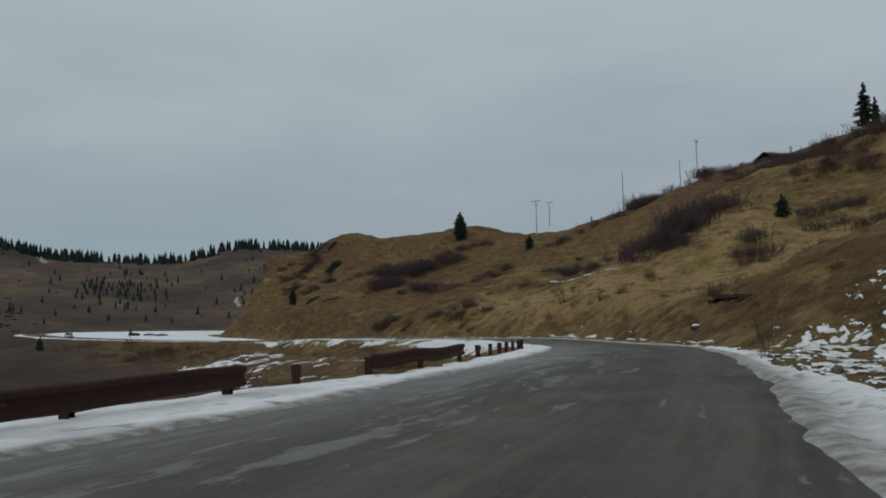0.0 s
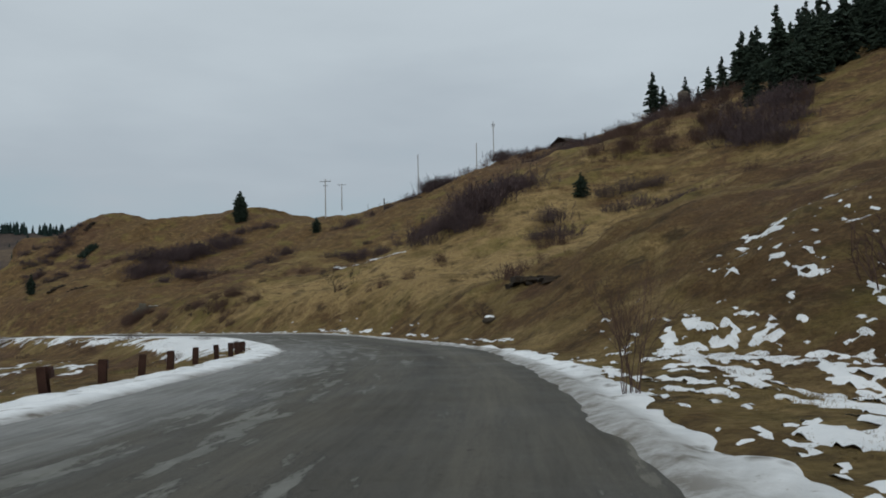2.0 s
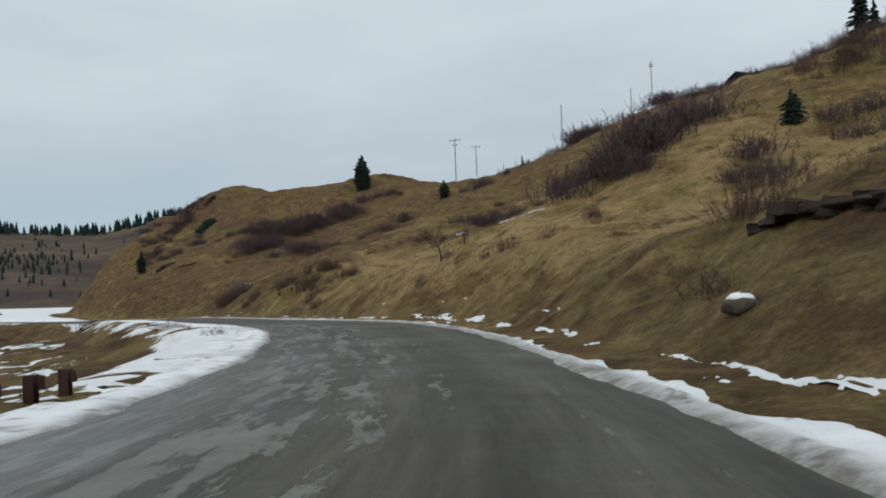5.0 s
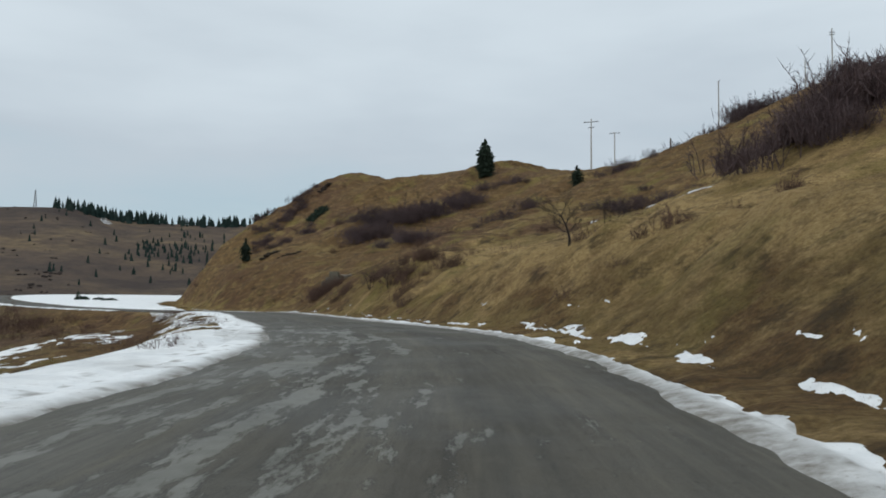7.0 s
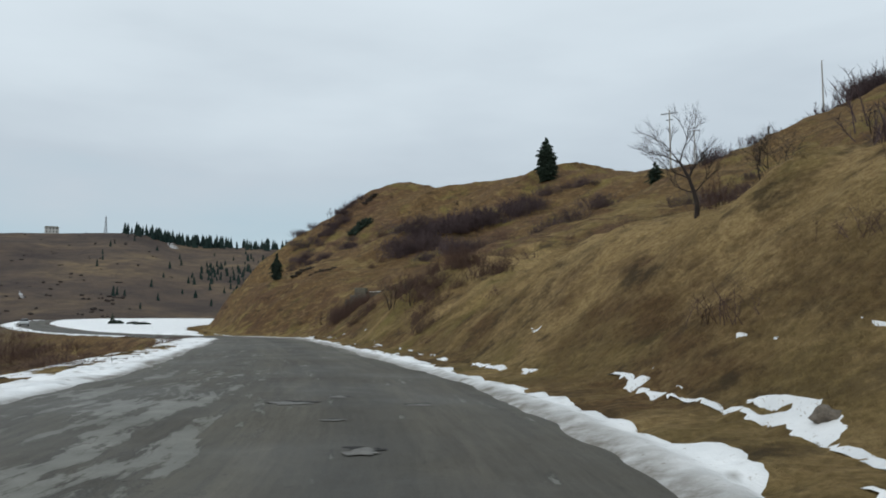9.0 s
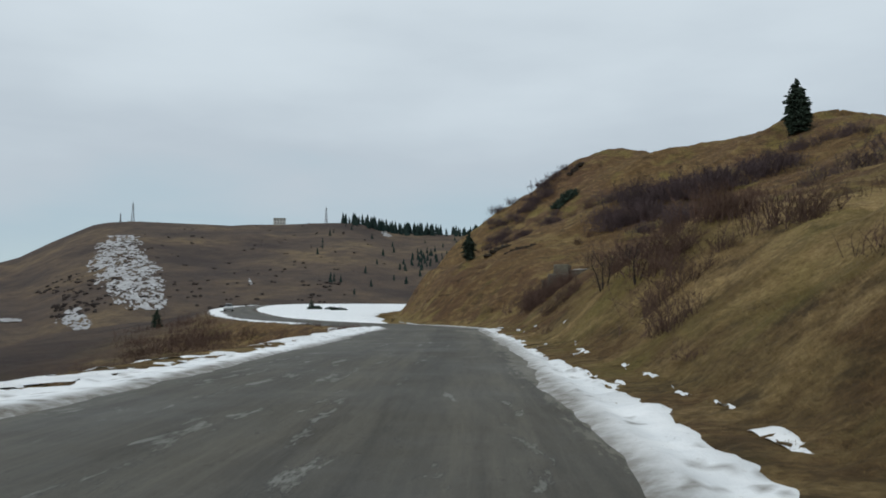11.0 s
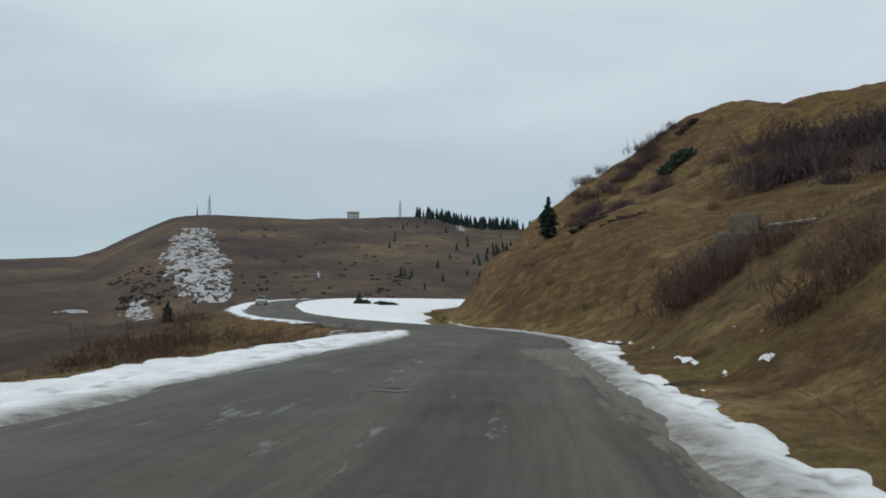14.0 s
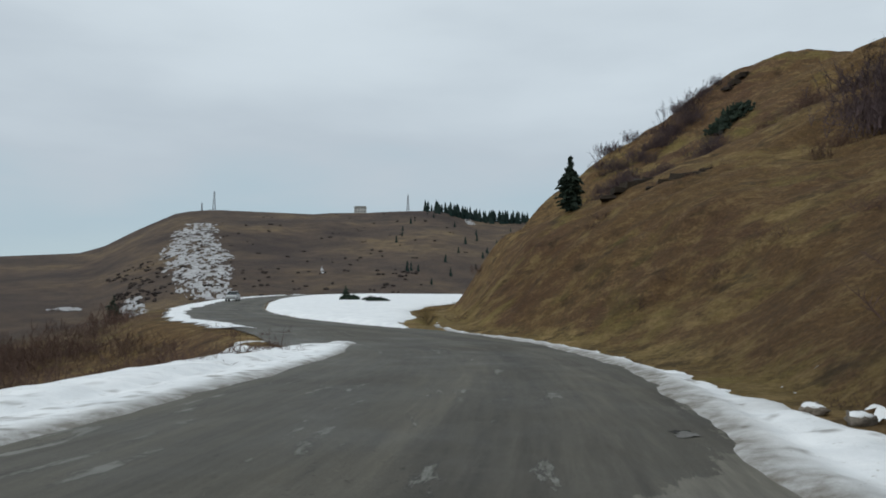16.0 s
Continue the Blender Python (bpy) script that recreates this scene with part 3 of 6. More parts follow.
def colour_attribute(ob, name, red, green=None, blue=None):
    a = ob.data.color_attributes.new(name, "FLOAT_COLOR", "POINT")
    c = np.ones((len(red), 4), np.float32)
    c[:, 0], c[:, 1], c[:, 2] = red, 0 if green is None else green, 0 if blue is None else blue
    a.data.foreach_set("color", c.ravel())


GX, GY = axis_lines(-74, 24, 0.47, -4200, 4200), axis_lines(0, 204, 0.47, -4200, 4200)
GZ = height(*np.meshgrid(GX, GY))


def build_road():
    """The road as one ribbon from its two edges, widened smoothly into the far swing."""
    rows, n = [], 28
    for k in np.arange(4, LINE_L.s[-1] - 4, 1.0):
        lx, ly = LINE_L.at(k)
        s, d = LINE_R.sd([lx], [ly])
        rx, ry = LINE_R.at(s[0], 0.0)
        rows.append(((lx, ly), (rx, ry)))
    for k in np.arange(10.0, LINE_LOOP.s[-1], 1.5):
        w = 3.2 + 1.8 * max(0.0, 1 - (k - 10) / 24)
        rows.append((LINE_LOOP.at(k, -w), LINE_LOOP.at(k, w)))
    a, b = np.array([r[0] for r in rows]), np.array([r[1] for r in rows])
    for _ in range(6):
        a[1:-1] = (a[:-2] + 2 * a[1:-1] + a[2:]) / 4
        b[1:-1] = (b[:-2] + 2 * b[1:-1] + b[2:]) / 4
    # a little past the edges, under the snow
    w = (b - a) / np.hypot(*(b - a).T)[:, None]
    a, b = a - 0.95 * w, b + 0.4 * w
    u = np.linspace(0, 1, n)
    P = a[:, None] * (1 - u[None, :, None]) + b[:, None] * u[None, :, None]
    z = road_z(P[..., 1]) * 0 + road_z((a[:, 1] + b[:, 1]) / 2)[:, None]
    z = z + 0.05 * (1 - (2 * u - 1) ** 2)[None, :] + fbm(P[..., 0], P[..., 1], 3.0, 3, 51) * 0.02 - 0.03
    v = np.r_[0, np.cumsum(np.hypot(*np.diff((a + b) / 2, axis=0).T))]
    ob = link_mesh("road", np.concatenate([P, z[..., None]], 2).reshape(-1, 3), grid_faces(n, len(a)).tolist(), M_ASPHALT)
    uv = ob.data.uv_layers.new(name="along")
    idx = np.zeros(len(ob.data.loops), np.int64)
    ob.data.loops.foreach_get("vertex_index", idx)
    U = np.broadcast_to(u[None, :], z.shape).ravel()
    V = np.broadcast_to(v[:, None], z.shape).ravel()
    wide = np.broadcast_to(np.hypot(*(b - a).T)[:, None], z.shape).ravel()
    uv.data.foreach_set("uv", np.stack([(U * wide)[idx], V[idx]], 1).ravel())
    rim = ob.data.uv_layers.new(name="rim")
    rim.data.foreach_set("uv", np.stack([((1 - U) * wide)[idx], V[idx]], 1).ravel())
    tagged(ob, "worn grey asphalt mountain road, patched and cracked", "road", kind="structure")
    return ob


road = build_road()
RV = np.array([v.co[:] for v in road.data.vertices]).reshape(-1, 28, 3)
RC = RV[:, 14, :2]


def road_surface(x, y, more=False):
    """Height of the built road at places on it."""
    out, across, beyond = np.empty(len(x)), np.empty(len(x)), np.empty(len(x))
    for a in range(0, len(x), 4000):
        q = np.stack([x[a : a + 4000], y[a : a + 4000]], 1)
        i = np.clip(((q[:, None] - RC[None]) ** 2).sum(-1).argmin(1), 1, len(RC) - 2)
        t = RC[i + 1] - RC[i - 1]
        t /= np.hypot(*t.T)[:, None]
        k = ((q - RC[i]) * t).sum(1)
        acr = RV[i, -1, :2] - RV[i, 0, :2]
        raw = ((q - RV[i, 0, :2]) * acr).sum(1) / (acr**2).sum(1)
        u = np.clip(raw, 0, 1) * 27
        j = np.clip(u.astype(int), 0, 26)
        nxt = np.where(k >= 0, i + 1, i - 1)
        gap = np.maximum(np.hypot(*(RC[nxt] - RC[i]).T), 1e-6)
        h0 = RV[i, j, 2] * (1 - (u - j)) + RV[i, j + 1, 2] * (u - j)
        h1 = RV[nxt, j, 2] * (1 - (u - j)) + RV[nxt, j + 1, 2] * (u - j)
        out[a : a + 4000] = h0 + (h1 - h0) * np.clip(np.abs(k) / gap, 0, 1)
        across[a : a + 4000], beyond[a : a + 4000] = raw, np.abs(k)
    return (out, across, beyond) if more else out


def under_road():
    """Keeps the ground a little below the asphalt wherever the road lies."""
    X, Y = np.meshgrid(GX, GY)
    lo, hi = RC.min(0) - 12, RC.max(0) + 12
    j = np.flatnonzero(((X > lo[0]) & (X < hi[0]) & (Y > lo[1]) & (Y < hi[1])).ravel())
    x, y = X.ravel()[j], Y.ravel()[j]
    s, d = LINE_R.sd(x, y)
    so, do = LINE_LOOP.sd(x, y)
    near = (np.abs(d + 4) < 8) | (np.abs(do) < 9)
    j, x, y = j[near], x[near], y[near]
    surf, u, off = road_surface(x, y, True)
    z = GZ.ravel()
    inside = (u > -0.05) & (u < 1.05) & (off < 1.6)
    z[j[inside]] = np.minimum(z[j[inside]], surf[inside] - 0.07)
    return z.reshape(GZ.shape)


GZ = under_road()


def cover_of(x, y):
    """What grows where: earth and litter, dry meadow, heath."""
    s, d = LINE_R.sd(x, y)
    spur = smooth(s, 122, 152)
    bank = smooth(d, 0.5, 2) * (1 - smooth(d + 2.5 * fbm(x, y, 12, 3, 31), 5, 8)) * (0.24 - 0.14 * smooth(s, 70, 86) + 0.2 * (1 - smooth(s, 20, 60)) + 0.35 * spur)
    scrub = smooth(fbm(x, y, 26, 4, 33), -0.12, 0.2) * 0.85 * smooth(d, 18, 30)
    low = smooth(-d, 9, 14) * 0.8
    flank = spur * smooth(d, 1, 3) * (0.90 + 0.6 * fbm(x, y, 9, 4, 37))
    brink = d + 1.6 * fbm(x, y, 14, 3, 36)
    meadow = smooth(brink, 6.6, 8.4) * (1 - smooth(d, 26, 48) * 0.7) * (1 - 0.7 * spur) * smooth(s, 20, 50)
    upper = smooth(s, 84, 104) * smooth(d + 4 * fbm(x, y, 16, 3, 38), 17, 24) * 0.78
    meadow *= (0.62 + 0.38 * smooth(s, 60, 88)) * (1 - upper)
    sunny = smooth(s, 70, 86) * (1 - smooth(s, 116, 128)) * smooth(d, 2.5, 5.5) * 0.85
    meadow = np.maximum(meadow, sunny)
    heath = np.maximum(smooth(-d, 13, 45), smooth(np.hypot(x - FAR_O[0], y - FAR_O[1]), 190, 300)) * 0.92
    earth = np.maximum(np.maximum(np.maximum(bank, scrub), upper * (0.8 + 0.5 * fbm(x, y, 11, 3, 39))), np.maximum(low, flank))
    brush = smooth(d + 7 * fbm(x, y, 22, 3, 41), 38, 52) * (1 - spur) * 0.9
    earth = np.maximum(earth, brush)
    meadow *= 1 - 0.8 * brush
    earth = np.maximum(earth, (1 - smooth(s, 60, 85)) * smooth(d, 2, 6) * (0.62 + 0.7 * fbm(x, y, 9, 4, 40)))
    return np.clip(earth * (1 - 0.5 * sunny), 0, 1), 0.8 * meadow, heath


def build_ground():
    gx, gy, Z = GX, GY, GZ
    X, Y = np.meshgrid(gx, gy)
    ob = link_mesh("ground", np.stack([X.ravel(), Y.ravel(), Z.ravel()], 1), grid_faces(len(gx), len(gy)).tolist(), M_GROUND)
    colour_attribute(ob, "cover", *cover_of(X.ravel(), Y.ravel()))
    tagged(ob, "hillside of dry winter grass and brown scrub", "ground", kind="structure")
    return ob


ground = build_ground()


def snow_sheet(name, label, x0, x1, y0, y1, step, mask, thick, floor=None):
    """Snow that lies on the ground wherever mask (about 0) is above zero; it thins out into the grass."""
    gx, gy = np.arange(x0, x1 + step, step), np.arange(y0, y1 + step, step)
    X, Y = np.meshgrid(gx, gy)
    x, y = X.ravel(), Y.ravel()
    m, grit = mask(x, y)
    deep = 0.12 if floor is None else 0.7
    keep = (m > -deep).reshape(X.shape)
    quad = keep[:-1, :-1] & keep[1:, :-1] & keep[:-1, 1:] & keep[1:, 1:]
    f = grid_faces(len(gx), len(gy))[quad.ravel()]
    used = np.unique(f)
    back = np.full(len(x), -1)
    back[used] = np.arange(len(used))
    xs, ys, ms = x[used], y[used], m[used]
    lie = ground_z(xs, ys) if floor is None else np.maximum(ground_z(xs, ys), floor(ys))
    z = lie + np.where(ms > 0, 0.03 + np.minimum(ms, 0.35) / 0.35 * thick, 0.03 + ms * (1.2 if floor is None else 0.8))
    ob = link_mesh(name, np.stack([xs, ys, z], 1), back[f].tolist(), M_SNOW)
    colour_attribute(ob, "grit", np.clip(grit[used], 0, 1))
    return tagged(ob, label, "snow", kind="stuff")


def snow_ribbon(name, label, line, side, s0, s1, wide, seed, thick, inner=((0, 0.0), (1, 0.0))):
    """A ploughed bank along one edge of the road, dirty where the wheels splash it, breaking up into the grass."""
    S = np.arange(s0, s1, 0.16)
    D = np.arange(-1.0, 4.6, 0.1)
    P = np.array([[line.at(k, side * d) for d in D] for k in S])
    x, y = P[..., 0], P[..., 1]
    w = np.interp(S, [p[0] for p in wide], [p[1] for p in wide])[:, None]
    n = fbm(x, y, 2.6, 3, seed, 0.6) * 0.8 + fbm(x, y, 0.7, 2, seed + 1, 0.6) * 0.5
    edge = fbm(x, y, 1.9, 3, seed + 2, 0.6) * 0.26 + fbm(x, y, 9, 2, seed + 3) * 0.2
    start = np.interp(S, [p[0] for p in inner], [p[1] for p in inner])[:, None]
    # the snow always covers the broken rim of the asphalt
    rim = 0.3 if side > 0 else 0.85
    near = (D[None, :] - start - 0.02 + edge) / 0.5
    near = np.where(D[None, :] > rim, np.maximum(near, 0.1), near)
    m = np.minimum(near, (w - D[None, :]) / 0.4 + 1.0 * n)
    crest = np.exp(-(((D[None, :] - 0.45 * w) / (0.4 * w + 0.15)) ** 2))
    shoulder = road_surface(x.ravel(), y.ravel()).reshape(x.shape) - 0.25 * np.maximum(0, D[None, :] - rim)
    on = np.broadcast_to(D[None, :] < rim + 0.6, x.shape)
    base = np.where(on, np.maximum(ground_z(x, y), shoulder), ground_z(x, y)) + 0.008
    z = base + np.where(m > 0, 0.02 + np.minimum(m, 0.5) / 0.5 * thick * (0.35 + 0.65 * crest), 0.02 + m * 0.22)
    z += np.clip(m, 0, 0.4) * (fbm(x, y, 0.45, 2, seed + 4, 0.6) * 0.07 + fbm(x, y, 1.8, 3, seed + 6) * 0.04)
    keep = m > -0.45
    quad = keep[:-1, :-1] & keep[1:, :-1] & keep[:-1, 1:] & keep[1:, 1:]
    f = grid_faces(len(D), len(S))[quad.ravel()]
    used = np.unique(f)
    back = np.full(x.size, -1)
    back[used] = np.arange(len(used))
    v = np.stack([x.ravel(), y.ravel(), z.ravel()], 1)[used]
    ob = link_mesh(name, v, (back[f] if side > 0 else back[f][:, ::-1]).tolist(), M_SNOW)
    splash = (0.7 + 0.75 * (1 - smooth(S, 26, 44))[:, None] if side > 0 else 0.45) + 0.35 * fbm(x, y, 5.0, 3, seed + 7)
    dirt = 0.95 * (1 - smooth(D[None, :] - start, -0.05, splash)) ** 1.5 + 0.35 * smooth(fbm(x, y, 3.0, 3, seed + 5), 0.15, 0.5)
    dirt = dirt + 0.8 * smooth(fbm(x, y, 0.35, 3, seed + 8, 0.7), 0.30, 0.5) * (1 - smooth(D[None, :], 0.9, 2.4))
    colour_attribute(ob, "grit", np.clip(dirt.ravel()[used], 0, 1))
    return tagged(ob, label, "snow", kind="stuff")


# how far the ploughed snow reaches from each edge
SNOW_R = [(0, 2.0), (24, 1.7), (29, 1.1), (33, 0.75), (40, 1.15), (49, 1.0), (62, 0.68), (75, 0.5), (82, 0.55), (88, 0.75), (96, 0.85), (108, 0.95), (118, 0.85), (128, 0.8), (140, 0.75), (148, 0.9), (153, 1.35), (160, 1.0), (168, 0.85), (176, 0.6), (185, 0.4), (196, 0.3)]
SNOW_L = [(0, 4.0), (20, 3.6), (25, 2.4), (29, 1.5), (40, 1.7), (50, 1.6), (62, 1.3), (68, 1.7), (74, 2.7), (86, 2.1), (95, 1.7), (104, 1.7), (116, 1.35), (124, 1.4), (132, 1.8), (140, 2.2), (150, 2.6), (160, 3.2), (170, 2.3)]
snow_ribbon("roadside_snow", "ploughed dirty snow along the foot of the bank", LINE_R, 1, 2, 196, SNOW_R, 61, 0.065, ((0, 0.28), (15, 0.25), (24, 0.05), (88, 0.0), (196, 0.0)))
snow_ribbon("roadside_snow", "ploughed snow along the open edge of the road", LINE_L, -1, 4, LINE_L.s[-1] - 1, SNOW_L, 81, 0.06, ((0, 0.0), (60, 0.05), (75, 0.1), (90, 0.05), (171, 0.0)))


def snow_strip(name, label, line, side, s0, s1, d0, d1, step, mask, thick):
    """Thin broken snow between two distances from a line, in cells that follow it."""
    S, D = np.arange(s0, s1, step * 1.3), np.arange(d0, d1, step)
    P = np.array([[line.at(k, side * d) for d in D] for k in S])
    x, y = P[..., 0].ravel(), P[..., 1].ravel()
    m, grit = mask(x, y)
    keep = (m > -0.2).reshape(len(S), len(D))
    quad = keep[:-1, :-1] & keep[1:, :-1] & keep[:-1, 1:] & keep[1:, 1:]
    f = grid_faces(len(D), len(S))[quad.ravel()]
    used = np.unique(f)
    back = np.full(x.size, -1)
    back[used] = np.arange(len(used))
    z = ground_z(x, y) + np.where(m > 0, 0.02 + np.minimum(m, 0.35) / 0.35 * thick, 0.02 + m * 0.4)
    ob = link_mesh(name, np.stack([x, y, z], 1)[used], (back[f] if side > 0 else back[f][:, ::-1]).tolist(), M_SNOW)
    colour_attribute(ob, "grit", np.clip(grit[used], 0, 1))
    return tagged(ob, label, "snow", kind="stuff")


def level_snow(x, y):
    so, do = LINE_LOOP.sd(x, y)
    s, d = LINE_R.sd(x, y)
    n = fbm(x, y, 9, 4, 71) * 0.35
    inside = np.minimum((do - 3.9) / 0.6, (-d - 1.6 + 0.8 * fbm(x, y, 7, 3, 74)) / 0.5)
    return np.clip(np.minimum(inside, 1.2) * 0.4 + n * 0.30 - 0.6 * smooth(fbm(x, y, 4, 4, 72, 0.65), 0.42, 0.6), -1, 1), 0 * x


def outer_snow(x, y):
    so, do = LINE_LOOP.sd(x, y)
    n = fbm(x, y, 6, 3, 73)
    m = np.minimum((-do - 3.0) / 1.0, (5.8 - (-do)) / 1.0) + n
    return np.where((so > 26), m * 0.4, -1), 0 * x


snow_sheet("level_snow", "broad snow-covered level inside the bend of the road", -212, -58, 152, 296, 0.6, level_snow, 0.14, road_z)
snow_sheet("level_snow", "rim of snow along the outer edge of the bend", -212, -50, 140, 300, 0.7, outer_snow, 0.12)

# ---- building blocks for the things ----


class Build:
    """Collects tubes, boxes and lumps into one mesh."""

    def __init__(self):
        self.v, self.f = [], []

    def tube(self, a, b, r0, r1, n=5, cap=True):
        a, b = Vector(a), Vector(b)
        w = (b - a).normalized()
        u = w.orthogonal().normalized()
        k = w.cross(u)
        i = len(self.v)
        for p, r in ((a, r0), (b, r1)):
            for j in range(n):
                t = 2 * math.pi * j / n
                self.v.append(p + (u * math.cos(t) + k * math.sin(t)) * r)
        for j in range(n):
            self.f.append((i + j, i + (j + 1) % n, i + n + (j + 1) % n, i + n + j))
        if cap:
            self.f.append(tuple(i + j for j in reversed(range(n))))
            self.f.append(tuple(i + n + j for j in range(n)))
        return self

    def spike(self, a, b, r):
        """A thin twig that tapers to a point."""
        w = (b - a).normalized()
        u = w.orthogonal().normalized()
        k = w.cross(u)
        i = len(self.v)
        self.v += [a + u * r, a - u * r * 0.5 + k * r * 0.87, a - u * r * 0.5 - k * r * 0.87, b]
        self.f += [(i, i + 1, i + 3), (i + 1, i + 2, i + 3), (i + 2, i, i + 3)]
        return self

    def box(self, c, size, m=None, taper=1.0, bevel=0.0, rng=None, rough=0.0):
        """A box about c; taper narrows the top, bevel cuts the upright edges."""
        sx, sy, sz = (v / 2 for v in size)
        ring = [(-sx, -sy), (sx, -sy), (sx, sy), (-sx, sy)]
        if bevel:
            ring = [p for (x, y) in ring for p in (((x, y - math.copysign(bevel, y)), (x - math.copysign(bevel, x), y)) if x * y > 0 else ((x - math.copysign(bevel, x), y), (x, y - math.copysign(bevel, y))))]
        i, n = len(self.v), len(ring)
        for z, k in ((-sz, 1.0), (sz - bevel, taper), (sz, taper * (1 - bevel / max(sx, sy)))) if bevel else ((-sz, 1.0), (sz, taper)):
            for x, y in ring:
                p = Vector((x * k, y * k, z))
                if rng:
                    p += Vector((rng.uniform(-1, 1), rng.uniform(-1, 1), rng.uniform(-1, 1))) * rough
                p = (m @ p) if m else p
                self.v.append(Vector(c) + p)
        rows = 3 if bevel else 2
        for r in range(rows - 1):
            for j in range(n):
                self.f.append((i + r * n + j, i + r * n + (j + 1) % n, i + (r + 1) * n + (j + 1) % n, i + (r + 1) * n + j))
        self.f.append(tuple(i + j for j in reversed(range(n))))
        self.f.append(tuple(i + (rows - 1) * n + j for j in range(n)))
        return self

    def lump(self, c, size, rng, rough=0.15, rings=7, segs=11):
        i = len(self.v)
        for r in range(rings + 1):
            t = math.pi * r / rings
            for j in range(segs):
                p = 2 * math.pi * j / segs
                d = Vector((math.sin(t) * math.cos(p), math.sin(t) * math.sin(p), math.cos(t)))
                k = 1 + rough * noise.fractal(d * 1.7 + Vector(c) * 3.1, 1.0, 2.0, 3) * 2
                self.v.append(Vector(c) + Vector((d.x * size[0], d.y * size[1], d.z * size[2])) * k)
        for r in range(rings):
            for j in range(segs):
                self.f.append((i + r * segs + j, i + (r + 1) * segs + j, i + (r + 1) * segs + (j + 1) % segs, i + r * segs + (j + 1) % segs))
        return self

    def clump(self, a, b, w, rng):
        """A small pointed spray of needles from a to b."""
        a, b = Vector(a), Vector(b)
        d = b - a
        u = d.orthogonal().normalized()
        k = d.normalized().cross(u)
        q = rng.uniform(0, 6.28)
        i = len(self.v)
        mid = a + d * 0.38
        self.v.append(a)
        for j in range(3):
            t = q + j * 2.094
            self.v.append(mid + (u * math.cos(t) + k * math.sin(t)) * w * rng.uniform(0.7, 1.2))
        self.v.append(b)
        for j in range(3):
            self.f.append((i, i + 1 + (j + 1) % 3, i + 1 + j))
            self.f.append((i + 4, i + 1 + j, i + 1 + (j + 1) % 3))
        return self

    def mesh(self, name, material, smooth_faces=False):
        me = bpy.data.meshes.new(name)
        me.from_pydata([tuple(p) for p in self.v], [], self.f)
        me.materials.append(material)
        if smooth_faces:
            me.polygons.foreach_set("use_smooth", [True] * len(me.polygons))
        me.update()
        return me


def part(name, build, material, parent, label="", smooth_faces=False):
    ob = new(name, build.mesh(name, material, smooth_faces))
    ob.parent = parent
    if label:
        tagged(ob, label)
    return ob


def thing(name, label, category, group="", m=None):
    ob = new(name)
    ob.empty_display_size = 0.2
    tagged(ob, label, category, group)
    if m is not None:
        ob.matrix_world = m
    return ob


def on_ground(x, y, turn=0.0, sink=0.0):
    return pose(x, y, float(ground_z(x, y)) - sink, 0, 0, turn)


M_BARK = simple("spruce_bark", (0.035, 0.026, 0.018), (0.11, 0.085, 0.06), 5, 0.95, bump=0.6, dist=0.02)
M_NEEDLE = simple("spruce_needles", (0.012, 0.022, 0.016), (0.035, 0.055, 0.036), 1.4, 0.9, bump=0)
M_TWIG = simple("bare_twigs", (0.055, 0.034, 0.028), (0.16, 0.10, 0.078), 2, 0.95, bump=0)
M_BUSH = simple("dark_scrub", (0.046, 0.033, 0.036), (0.130, 0.094, 0.098), 1.2, 0.95, bump=0)
M_BRANCH = simple("grey_branch", (0.018, 0.014, 0.013), (0.056, 0.044, 0.038), 6, 0.9, bump=0.4)
M_CONCRETE = simple("weathered_concrete", (0.08, 0.073, 0.055), (0.185, 0.17, 0.135), 2.2, 0.9, bump=0.5, dist=0.015)
M_POLE = simple("pale_concrete_pole", (0.30, 0.30, 0.29), (0.52, 0.52, 0.50), 3, 0.8, bump=0.2)
M_WOOD = simple("grey_weathered_wood", (0.05, 0.04, 0.03), (0.17, 0.145, 0.115), 4, 0.9, bump=0.5, stretch=(1, 1, 0.15))
M_IRON = simple("dark_iron", (0.03, 0.03, 0.032), (0.09, 0.085, 0.08), 8, 0.6, 0.6, bump=0.2)
M_STONE = simple("brown_stone", (0.09, 0.075, 0.06), (0.27, 0.235, 0.195), 3.5, 0.9, bump=0.7, dist=0.03)
M_POST = simple("dark_stone", (0.05, 0.042, 0.034), (0.15, 0.125, 0.10), 5, 0.95, bump=0.6, dist=0.02)
# near-black: the shade under an overhanging turf edge is put into this colour
M_LIP = simple("shaded_turf_lip", (0.016, 0.012, 0.009), (0.055, 0.042, 0.03), 4, 0.95, bump=0.6, dist=0.02)
M_ROOF = simple("dark_roof", (0.035, 0.033, 0.032), (0.09, 0.082, 0.075), 4, 0.8, bump=0.4)
M_WHITE = simple("white_paint", (0.55, 0.55, 0.54), (0.80, 0.80, 0.79), 3, 0.5, bump=0.1)


def grass_material():
    m, n, l, b = nodes_of("grass_blades")
    att = n.new("ShaderNodeAttribute")
    att.attribute_name = "cover"
    isl = n.new("ShaderNodeNewGeometry").outputs["Random Per Island"]
    fine = math_node(n, l, "ADD", math_node(n, l, "MULTIPLY", isl, 0.16), 0.46)
    c, tuft = turf(n, l, fine, att.outputs["Color"])
    l.new(c, b.inputs["Base Color"])
    b.inputs["Roughness"].default_value = 0.9
    b.inputs["Specular IOR Level"].default_value = 0.1
    return m


M_GRASS = grass_material()


# ---- trees and scrub ----


